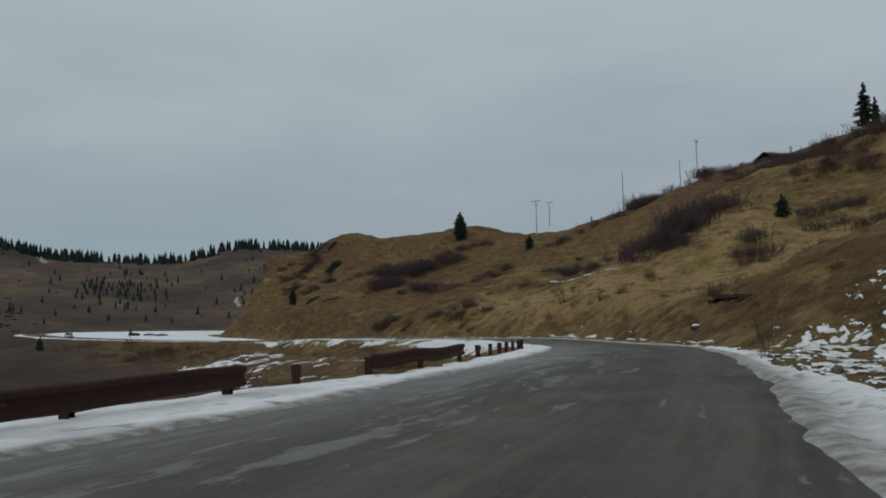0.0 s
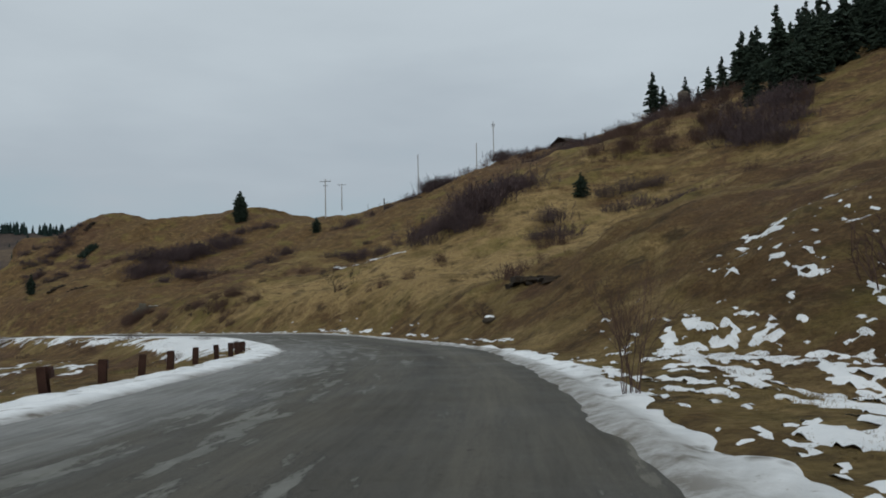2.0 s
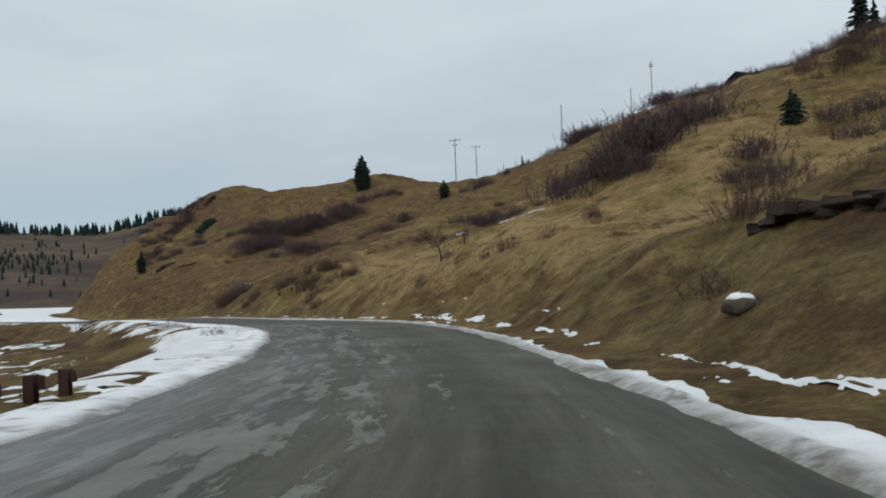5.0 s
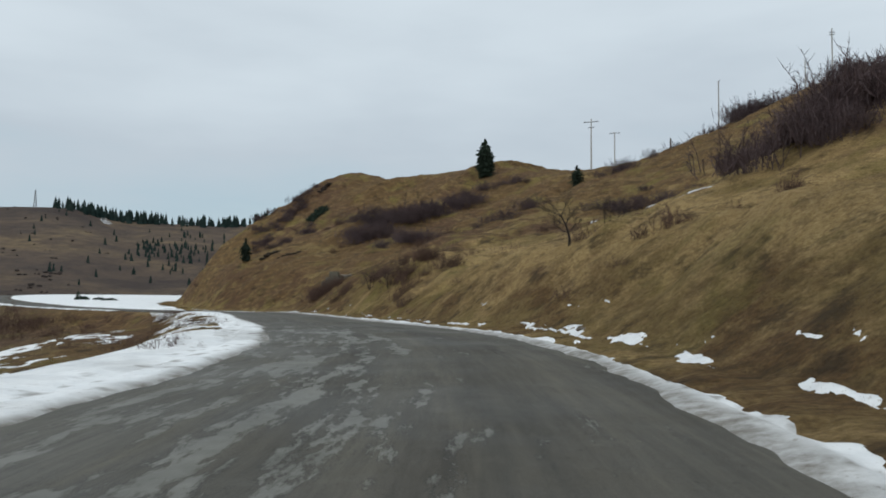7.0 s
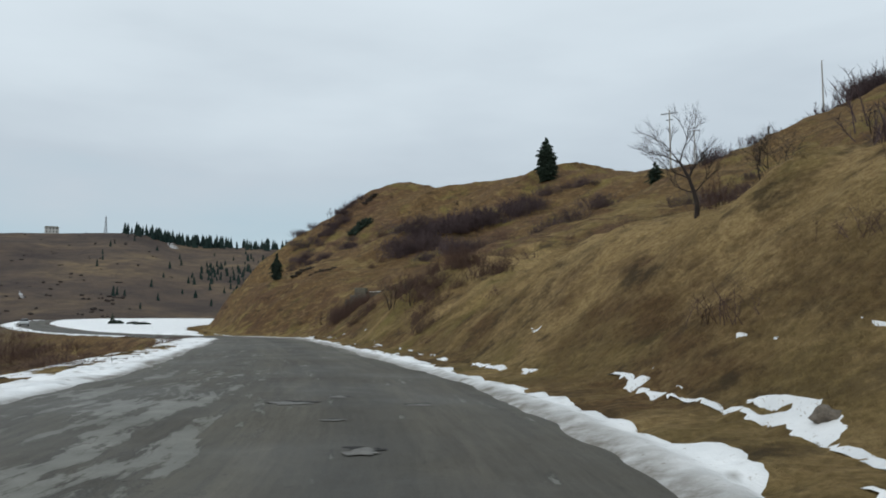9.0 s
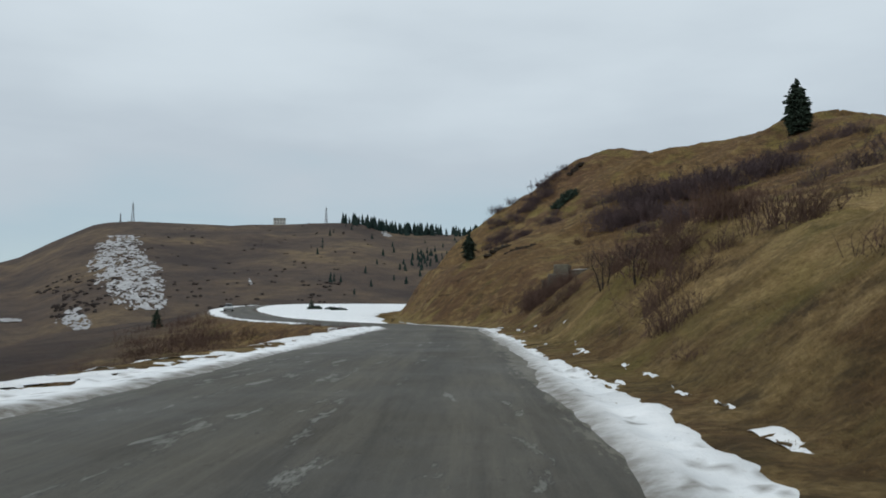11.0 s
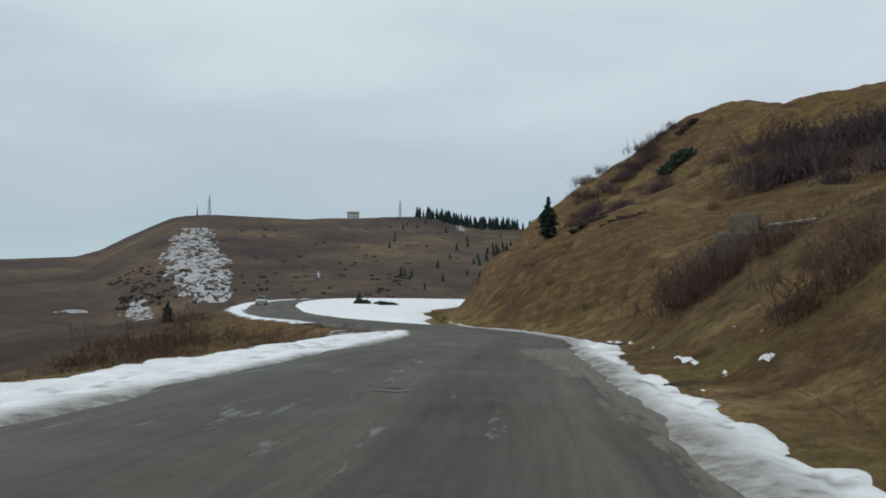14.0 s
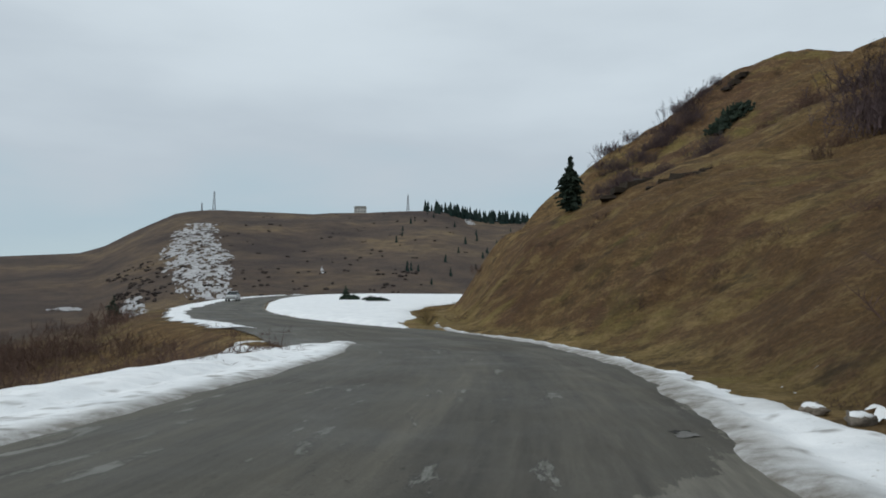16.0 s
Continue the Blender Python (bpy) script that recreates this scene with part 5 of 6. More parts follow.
ruin = thing("ruined_pillar", "brown stone pillar of a ruined building at the wood", "ruin", m=on_ground(60.7, 166.6, 15, 0.2))
r7 = random.Random(7)
for k in range(9):
    part("stone_course", Build().box((r7.uniform(-0.06, 0.06), r7.uniform(-0.06, 0.06), 0.25 + 0.47 * k), (2.0 - 0.05 * k, 1.5, 0.46), None, 0.98, 0.06, r7, 0.05), M_STONE, ruin)
low = thing("low_white_wall", "low whitewashed wall in front of the spruces", "wall", m=on_ground(55.6, 172.4, 30, 0.1))
part("wall", Build().box((0, 0, 0.45), (4.4, 0.3, 0.8), None, 1, 0.03), M_WHITE, low)
part("footing", Build().box((0, 0, 0.0), (4.6, 0.5, 0.3), None, 1, 0.03), M_STONE, low)

# ---- old concrete block and wall in the bank ----
block = thing("concrete_buttress", "weathered concrete buttress with a low retaining wall in the bank", "concrete block", m=pose(-35.4, 137.3, -0.62, 0, 0, 18))
r8 = random.Random(8)
part("base", Build().box((0.42, 0.45, 1.75), (1.5, 1.8, 2.9), None, 0.97, 0.06, r8, 0.04), M_CONCRETE, block)
part("top_block", Build().box((0.52, 0.6, 3.5), (1.05, 1.2, 0.74), None, 0.97, 0.05, r8, 0.03), M_CONCRETE, block)
part("ledge", Build().box((0.5, 0.55, 3.18), (1.25, 1.45, 0.08), None, 0.98, 0.02, r8, 0.02), M_CONCRETE, block)
part("step", Build().box((-0.6, 0.55, 1.5), (0.55, 1.3, 2.5), None, 0.92, 0.05, r8, 0.04), M_CONCRETE, block)
part("side_pier", Build().box((-0.05, -0.6, 1.3), (0.5, 0.45, 2.1), None, 0.85, 0.05, r8, 0.05), M_CONCRETE, block)
turn_ = Matrix.Rotation(radians(-50), 4, "Z")
part("wall", Build().box((2.5, -1.1, 2.1), (4.4, 0.42, 2.6), turn_, 0.99, 0.04, r8, 0.03), M_CONCRETE, block)
part("coping", Build().box((2.5, -1.1, 3.43), (4.5, 0.52, 0.08), turn_, 0.99, 0.02, r8, 0.015), M_CONCRETE, block)
part("snow_strip", Build().box((2.2, -0.75, 3.485), (2.6, 0.28, 0.03), turn_, 0.95, 0.01, r8, 0.008), M_SNOW, block, "thin strip of snow on the wall")

# ---- roadside stones ----


M_RUST = simple("rusty_steel", (0.030, 0.015, 0.012), (0.085, 0.042, 0.030), 6, 0.85, 0.25, bump=0.5, dist=0.008)


def guard_post(seed, h):
    """A rolled steel post with a spacer bracket at its head."""
    k = random.Random(seed)
    ob = thing("guard_post", "rusty steel guard post with a bracket in the snow verge", "post", "guard posts along the open edge")
    m = Matrix.Rotation(k.uniform(-0.1, 0.1), 4, "X") @ Matrix.Rotation(k.uniform(-0.1, 0.1), 4, "Y")
    b = Build()
    b.box((-0.07, 0, h / 2 - 0.3), (0.015, 0.16, h + 0.6), m).box((0.07, 0, h / 2 - 0.3), (0.015, 0.16, h + 0.6), m).box((0, 0.07, h / 2 - 0.3), (0.14, 0.015, h + 0.6), m)
    part("post", b, M_RUST, ob)
    part("bracket", Build().box((0.16, 0, h - 0.12), (0.2, 0.13, 0.2), m, 0.9, 0.02, k, 0.012), M_RUST, ob, "bent rusty bracket")
    return ob


for k, (s_, d_) in enumerate(((6.0, 2.1), (10.0, 2.1), (14.0, 2.1), (18.0, 2.0), (22.0, 2.0), (24.6, 2.0), (28.2, 1.9), (32.0, 1.9), (36.0, 1.9), (39.0, 1.9), (41.5, 1.9), (43.8, 1.9), (46.0, 1.9), (48.5, 1.9), (51.2, 1.85), (53.8, 1.8), (56.3, 1.8), (58.2, 1.8), (59.4, 1.8), (60.4, 1.7))):
    x, y = LINE_L.at(s_, -d_)
    guard_post(300 + k, 0.5 if k < 17 else 0.42).matrix_world = on_ground(x, y, 90 + 6 * (k % 3))


def guard_rail(s0, s1, label):
    """A corrugated beam bolted to the posts, sagging a little."""
    ob = thing("guard_rail", label, "guard rail", "guard rail along the open edge")
    S = np.linspace(s0, s1, 14)
    face = [(-0.2, 0.0), (-0.17, 0.045), (-0.10, 0.055), (-0.05, 0.0), (0.05, 0.0), (0.10, 0.055), (0.17, 0.045), (0.2, 0.0)]
    face = face + [(z, o - 0.012) for z, o in reversed(face)]
    b = Build()
    n = len(face)
    for i, a in enumerate(S):
        base = float(road_z(LINE_L.at(a)[1])) + 0.36 - 0.03 * math.sin(i * 0.9)
        for z, o in face:
            b.v.append(Vector((*LINE_L.at(a, -1.78 + o), base + z)))
    for i in range(len(S) - 1):
        b.f += [(i * n + j, i * n + (j + 1) % n, (i + 1) * n + (j + 1) % n, (i + 1) * n + j) for j in range(n)]
    b.f += [tuple(reversed(range(n))), tuple((len(S) - 1) * n + j for j in range(n))]
    part("beam", b, M_RUST, ob)
    for a in S[1::4]:
        x, y = LINE_L.at(a, -1.7)
        part("bolt", Build().tube((x, y, float(road_z(y)) + 0.36), (*LINE_L.at(a, -1.66), float(road_z(y)) + 0.36), 0.025, 0.022, 7), M_IRON, ob)
    return ob


guard_rail(4.5, 22.2, "long rusty corrugated guard rail above the snow")
guard_rail(28.0, 36.2, "short rusty length of corrugated guard rail")


def boulder(x, y, size, label, seed, cap=False, mat=None):
    ob = thing("boulder" if size[0] > 0.3 else "rock", label, "rock")
    ob.matrix_world = on_ground(x, y, seed * 51)
    part("stone", Build().lump((0, 0, size[2] * 0.45), size, random.Random(seed), 0.22, 9, 14), mat or M_STONE, ob, "", True)
    if cap:
        part("snow_cap", Build().lump((0, 0, size[2] * 0.98), (size[0] * 0.82, size[1] * 0.8, size[2] * 0.5), random.Random(seed + 1), 0.12, 8, 14), M_SNOW, ob, "cap of snow", True)
    return ob


boulder(5.6, 19.8, (0.13, 0.11, 0.13), "brown rock lying in the snow verge", 401)
boulder(6.1, 19.0, (0.1, 0.08, 0.06), "small dark rock lying in the snow", 402)
boulder(6.6, 18.2, (0.1, 0.09, 0.06), "small dark rock lying in the snow", 403)
boulder(-5.9, 21.6, (0.12, 0.1, 0.16), "small white snow-covered stone at the guard rail", 417, True)
boulder(6.9, 54.8, (0.36, 0.32, 0.22), "rounded dark boulder capped with snow at the bank", 404, True, M_POST)
boulder(-39.1, 136.0, (0.17, 0.15, 0.1), "brown rock with snow on it at the verge", 405, True)
boulder(-38.4, 135.3, (0.16, 0.14, 0.1), "brown rock with snow on it at the verge", 406, True)
boulder(-1.5, 81.4, (0.16, 0.13, 0.1), "small pale rock on the bank", 407)


def juniper(x, y, half, tall, turn, label, seed):
    """A broad, low evergreen: many short upright sprays over a long foot."""
    k = random.Random(seed)
    ob = thing("juniper_bush", label, "shrub", "junipers")
    ob.matrix_world = on_ground(x, y, turn)
    b = Build()
    for _ in range(420):
        t = k.uniform(-1, 1)
        px, py = t * half, k.gauss(0, 0.32) * tall
        wx, wy = x + px * math.cos(radians(turn)) - py * math.sin(radians(turn)), y + px * math.sin(radians(turn)) + py * math.cos(radians(turn))
        z0 = float(ground_z(wx, wy)) - float(ground_z(x, y))
        h = tall * (1 - 0.3 * t * t) * k.uniform(0.35, 1.0) * (1 - min(1, abs(py) / tall) * 0.6)
        q = Vector((px, py, z0 + h * k.uniform(0.1, 0.75)))
        b.clump(q, q + Vector((k.gauss(0, 0.16), k.gauss(0, 0.16), h * 0.42 + 0.1)), tall * 0.11 + 0.03, k)
    part("foliage", b, M_NEEDLE, ob)
    part("stem", Build().tube((0, 0, -0.2), (0, 0, tall * 0.5), 0.07, 0.03, 6), M_BARK, ob)
    return ob


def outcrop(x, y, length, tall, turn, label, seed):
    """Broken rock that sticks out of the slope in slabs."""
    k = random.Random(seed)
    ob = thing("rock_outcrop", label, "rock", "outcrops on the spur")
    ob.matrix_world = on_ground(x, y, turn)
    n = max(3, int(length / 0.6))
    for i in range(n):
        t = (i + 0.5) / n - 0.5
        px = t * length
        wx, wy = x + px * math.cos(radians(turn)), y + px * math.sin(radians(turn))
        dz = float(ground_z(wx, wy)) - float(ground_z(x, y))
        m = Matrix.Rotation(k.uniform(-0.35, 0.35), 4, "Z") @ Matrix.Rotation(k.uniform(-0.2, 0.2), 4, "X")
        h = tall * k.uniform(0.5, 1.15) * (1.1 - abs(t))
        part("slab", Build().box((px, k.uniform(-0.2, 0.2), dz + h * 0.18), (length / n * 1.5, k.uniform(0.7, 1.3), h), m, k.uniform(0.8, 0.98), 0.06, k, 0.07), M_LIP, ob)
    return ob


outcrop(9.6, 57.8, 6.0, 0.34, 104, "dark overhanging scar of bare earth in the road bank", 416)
juniper(-64.6, 196.2, 1.9, 1.7, 62, "low dense dark juniper on the spur", 408)
juniper(-125.5, 204.2, 1.5, 1.0, 20, "low green juniper standing in the snow of the level", 413)
juniper(-121, 204.4, 1.4, 0.7, 20, "low green juniper standing in the snow of the level", 414)
juniper(-114.5, 199.6, 1.6, 0.7, 20, "low green juniper standing in the snow of the level", 415)
outcrop(-69.0, 209.4, 3.4, 0.7, 70, "grey rock lip at the end of the ridge", 410)
# the dark slabs stand in for the shadow below the turf edge
outcrop(-61.2, 171.7, 3.4, 0.42, 38, "overhanging lip of earth and rock, its shade painted dark", 411)
outcrop(-56.0, 168.4, 3.8, 0.42, 38, "overhanging lip of earth and rock, its shade painted dark", 412)

# ---- parked car far along the bend ----
M_CAR = simple("silver_car_paint", (0.42, 0.44, 0.45), (0.52, 0.54, 0.55), 2, 0.35, 0.3, bump=0)
M_GLASS = simple("dark_car_glass", (0.01, 0.012, 0.014), (0.02, 0.022, 0.025), 2, 0.12, bump=0)
M_TYRE = simple("black_rubber", (0.012, 0.012, 0.012), (0.03, 0.03, 0.03), 9, 0.9, bump=0.2)
M_RED = simple("red_lamp_glass", (0.25, 0.01, 0.01), (0.4, 0.02, 0.02), 9, 0.3, bump=0)


def car():
    ob = thing("parked_car", "silver hatchback car on the far bend", "car")

    def shell(rows, name, mat, label=""):
        b = Build()
        n = len(rows[0])
        for r in rows:
            b.v += [Vector(p) for p in r]
        for i in range(len(rows) - 1):
            for j in range(n):
                b.f.append((i * n + j, i * n + (j + 1) % n, (i + 1) * n + (j + 1) % n, (i + 1) * n + j))
        b.f.append(tuple(reversed(range(n))))
        b.f.append(tuple((len(rows) - 1) * n + j for j in range(n)))
        return part(name, b, mat, ob, label)

    def section(y, w, z0, z1, k=0.86):
        return [(-w * 0.94, y, z0), (w * 0.94, y, z0), (w, y, z0 + (z1 - z0) * 0.35), (w * k, y, z1), (-w * k, y, z1), (-w, y, z0 + (z1 - z0) * 0.35)]

    shell([section(-2.0, 0.74, 0.42, 0.86), section(-1.85, 0.82, 0.3, 0.98), section(-0.9, 0.85, 0.28, 1.0), section(0.8, 0.85, 0.28, 0.98), section(1.7, 0.8, 0.3, 0.86), section(2.0, 0.68, 0.42, 0.72)], "body", M_CAR)
    cab = shell([section(-1.8, 0.70, 0.96, 1.06, 0.98), section(-1.3, 0.72, 0.96, 1.42, 0.8), section(0.1, 0.72, 0.96, 1.46, 0.8), section(1.0, 0.72, 0.96, 1.0, 0.98)], "cabin", M_GLASS, "dark windows")
    part("roof", Build().box((0, -0.6, 1.46), (1.14, 1.5, 0.05), None, 0.96, 0.02), M_CAR, cab)
    for x in (-0.74, 0.74):
        for y in (-1.25, 1.25):
            tyre = part("wheel", Build().tube((x - 0.1, y, 0.31), (x + 0.1, y, 0.31), 0.31, 0.31, 16), M_TYRE, ob)
            s = 0.105 if x > 0 else -0.105
            part("rim", Build().tube((x + s - 0.01, y, 0.31), (x + s + 0.01, y, 0.31), 0.19, 0.17, 12), M_CAR, tyre)
        part("tail_light", Build().box((x * 0.86, -1.98, 0.78), (0.2, 0.06, 0.14)), M_RED, ob, "red tail light")
        part("headlight", Build().box((x * 0.74, 1.96, 0.66), (0.24, 0.06, 0.12)), M_WHITE, ob, "clear headlight")
    part("bumper", Build().box((0, -2.03, 0.45), (1.5, 0.1, 0.2), None, 1, 0.02), M_TYRE, ob)
    part("number_plate", Build().box((0, -2.0, 0.66), (0.5, 0.03, 0.11)), M_WHITE, ob)
    return ob


cx, cy = LINE_LOOP.at(float(LINE_LOOP.sd([-137], [191])[0][0]), -2.0)
car().matrix_world = pose(cx, cy, float(road_surface(np.array([cx]), np.array([cy]))[0]), 0, 0, 228)

# ---- far mountain: masts, house, woods and snow ----
M_FARTREE = far_material("far_spruce", (0.016, 0.028, 0.026), (0.03, 0.045, 0.04), (0.02, 0.034, 0.03), 0.05)


def far_spot(az, r):
    a = radians(az)
    return FAR_O[0] - r * math.sin(a), FAR_O[1] + r * math.cos(a)


M_STEEL = simple("grey_galvanised_steel", (0.13, 0.13, 0.135), (0.24, 0.24, 0.25), 3, 0.6, 0.4, bump=0)
M_RENDER = simple("pale_house_render", (0.50, 0.50, 0.48), (0.66, 0.65, 0.62), 0.6, 0.9, bump=0)


def mast(h, w, label):
    ob = thing("radio_mast", label, "radio mast", "masts on the far crest")
    for x, y in ((-1, -1), (1, -1), (1, 1), (-1, 1)):
        part("leg", Build().tube((x * w, y * w, -2), (x * w * 0.25, y * w * 0.25, h * 0.9), 0.42, 0.3, 5), M_STEEL, ob)
    n = 7
    for k in range(n):
        z0, z1 = h * 0.9 * k / n, h * 0.9 * (k + 1) / n
        w0, w1 = w * (1 - 0.75 * k / n), w * (1 - 0.75 * (k + 1) / n)
        b = Build()
        for sx, sy, ex, ey in ((-1, -1, 1, -1), (1, -1, 1, 1), (1, 1, -1, 1), (-1, 1, -1, -1)):
            b.tube((sx * w0, sy * w0, z0), (ex * w1, ey * w1, z1), 0.13, 0.13, 4)
            b.tube((sx * w1, sy * w1, z1), (ex * w1, ey * w1, z1), 0.13, 0.13, 4)
        part("lattice", b, M_STEEL, ob)
    part("antenna", Build().tube((0, 0, h * 0.85), (0, 0, h), 0.3, 0.15, 5), M_STEEL, ob)
    for z in (h * 0.8, h * 0.7):
        part("panel", Build().box((w * 0.45, 0, z), (0.3, 0.6, 2.0)), M_WHITE, ob, "white antenna panel")
    return ob


for az, h, w, label in ((58.2, 25, 1.8, "tall lattice radio mast on the crest"), (59.0, 11, 0.8, "small antenna mast on the crest"), (44.7, 22, 1.6, "lattice radio mast on the crest")):
    x, y = far_spot(az, 985)
    mast(h, w, label).matrix_world = on_ground(x, y, az)
x, y = far_spot(48.1, 985)
house = thing("far_house", "pale house with a shallow roof on the crest", "house", m=on_ground(x, y, 48.1, 0.5))
part("wall", Build().box((0, 0, 3.6), (15, 10, 8.4)), M_RENDER, house)
part("roof", Build().box((0, 0, 8.4), (15.8, 10.8, 1.3), None, 0.8), M_CONCRETE, house)
for k in range(4):
    for z in (2.6, 6.2):
        part("window", Build().box((-5.4 + 3.6 * k, -5.03, z), (1.3, 0.14, 1.6)), M_GLASS, house)


def far_wood(name, label, places, lo, hi, seed, tiers=((0.02, 0.55, 0.25), (0.30, 0.80, 0.19), (0.58, 1.0, 0.12))):
    """Distant spruces: narrow, ragged, two-tiered crowns in one mesh."""
    k = random.Random(seed)
    b = Build()
    for x, y in places:
        h = k.uniform(lo, hi)
        z = float(ground_z(x, y)) - 0.5
        for t0, t1, w in tiers:
            i, n = len(b.v), 6
            q = k.uniform(0, 6)
            for j in range(n):
                a = q + 2 * math.pi * j / n
                e = h * w * k.uniform(0.6, 1.25)
                b.v.append(Vector((x + e * math.cos(a), y + e * math.sin(a), z + h * (t0 + k.uniform(-0.04, 0.05)))))
            b.v.append(Vector((x, y, z + h * t1)))
            b.f += [(i + j, i + (j + 1) % n, i + n) for j in range(n)]
    ob = new(name, b.mesh(name, M_FARTREE))
    return tagged(ob, label, "wood", kind="stuff")


M_FARSCRUB = far_material("far_scrub", (0.045, 0.038, 0.036), (0.070, 0.056, 0.050), (0.050, 0.046, 0.040), 0.08)


def far_bushes(name, label, places, lo, hi, seed):
    """Rounded clumps of scrub, joined into one mesh."""
    k = random.Random(seed)
    b = Build()
    for x, y in places:
        h = k.uniform(lo, hi)
        for _ in range(k.choice((1, 2, 2, 3))):
            px, py = x + k.gauss(0, h * 0.7), y + k.gauss(0, h * 0.7)
            b.lump((px, py, float(ground_z(px, py)) + h * 0.25), (h * k.uniform(0.5, 1.0), h * k.uniform(0.5, 1.0), h * k.uniform(0.35, 0.6)), k, 0.3, 5, 7)
    return tagged(new(name, b.mesh(name, M_FARSCRUB)), label, "scrub", kind="stuff")


k = random.Random(44)
crest = [far_spot(az, k.uniform(930, 1010)) for az in [k.uniform(37.5, 43.5) for _ in range(95)] + [k.uniform(16, 39) for _ in range(230)]]
far_wood("far_wood", "line of dark spruces along the far crest", crest, 9, 17, 45)
slope = []
while len(slope) < 160:
    az, r = (k.gauss(35.8, 1.9), k.gauss(690, 75)) if len(slope) < 95 else (k.uniform(24, 46), k.uniform(430, 930))
    slope.append(far_spot(az, r))
far_wood("far_wood", "scattered dark spruces on the far slope", slope, 3.5, 8, 46)
slope = [far_spot(k.uniform(40, 58.5), k.uniform(520, 960)) for _ in range(80)] + [far_spot(59.4 + k.uniform(-0.5, 0.5), k.uniform(600, 690)) for _ in range(6)]
far_bushes("far_scrub", "small dark bushes dotted over the far slope", slope, 0.7, 1.5, 47)
shrubs = [far_spot(62.6 + k.gauss(0, 0.9), k.uniform(430, 620)) for _ in range(90)] + [far_spot(k.uniform(43, 60), k.uniform(400, 520)) for _ in range(50)]
far_bushes("far_scrub", "dark scrub on the far hillside", shrubs, 0.8, 1.9, 48)


M_FARSNOW = simple("thin_far_snow", (0.17, 0.15, 0.135), (0.60, 0.61, 0.63), 0.10, 0.8, bump=0, fine=0.5)


def far_snow(name, label, az0, az1, r0, r1, seed, cover):
    A, R = np.linspace(az0, az1, 120), np.linspace(r0, r1, 170)
    a, r = np.meshgrid(A, R)
    t = (r - r0) / (r1 - r0)
    mid = az0 + (az1 - az0) * (0.38 + 0.18 * np.sin(np.pi * t * 0.8))
    half = (az1 - az0) * (0.13 + 0.27 * np.sin(np.pi * np.clip(0.12 + 0.85 * t, 0, 1)) ** 0.8)
    x, y = FAR_O[0] - r * np.sin(np.radians(a)), FAR_O[1] + r * np.cos(np.radians(a))
    n = fbm(np.radians(a) * 620, r * 0.32, 10, 5, seed, 0.62)
    m = (half - np.abs(a - mid)) / half + n * 1.0 + cover - 1.6 * smooth(fbm(np.radians(a) * 620, r * 0.5, 2.6, 3, seed + 9, 0.75), 0.05, 0.45)
    m = np.minimum(m, np.minimum(t, 1 - t) * 8 + n)
    keep = m > 0
    quad = keep[:-1, :-1] & keep[1:, :-1] & keep[:-1, 1:] & keep[1:, 1:]
    z = ground_z(x.ravel(), y.ravel()).reshape(x.shape) + 0.5
    f = grid_faces(120, 170)[quad.ravel()]
    used = np.unique(f)
    back = np.full(x.size, -1)
    back[used] = np.arange(len(used))
    ob = link_mesh(name, np.stack([x.ravel(), y.ravel(), z.ravel()], 1)[used], back[f][:, ::-1].tolist(), M_FARSNOW)
    colour_attribute(ob, "grit", np.clip(0.8 + n.ravel()[used] * 0.8, 0, 1))
    return tagged(ob, label, "snow", kind="stuff")


far_snow("far_snowfield", "snow lying in a gully of the far hillside", 56.6, 61.6, 415, 810, 91, 0.1)
far_snow("far_snowfield", "streak of snow on the far hillside", 61.8, 64.4, 385, 455, 92, -0.1)
far_snow("far_snowfield", "streak of snow on the far hillside", 65.8, 68.6, 458, 476, 93, -0.2)
far_snow("far_snowfield", "small snow patch on the far slope", 50.4, 51.0, 505, 545, 94, -0.5)
far_snow("far_snowfield", "snow on the crest below the far wood", 39.8, 40.7, 890, 945, 95, -0.3)
far_snow("far_snowfield", "small snow patch on the far slope", 26.8, 27.8, 530, 575, 96, -0.3)

# distant ranges beyond the crest, with haze put into their blue colour
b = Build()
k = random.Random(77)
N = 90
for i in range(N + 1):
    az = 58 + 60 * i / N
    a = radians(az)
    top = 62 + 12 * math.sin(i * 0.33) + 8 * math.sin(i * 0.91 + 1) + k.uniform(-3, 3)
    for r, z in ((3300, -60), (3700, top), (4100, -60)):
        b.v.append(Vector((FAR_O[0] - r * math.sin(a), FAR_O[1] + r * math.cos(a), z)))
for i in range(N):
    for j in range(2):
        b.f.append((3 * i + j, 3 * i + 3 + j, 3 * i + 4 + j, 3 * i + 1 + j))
tagged(new("distant_ridge", b.mesh("distant_ridge", far_material("hazy_blue_ridge", (0.25, 0.36, 0.46), (0.33, 0.45, 0.55), (0.45, 0.55, 0.62), 0.002), True)), "distant mountain range on the horizon, haze painted in blue", "mountains", kind="structure")

# ---- snow lying on the slopes ----


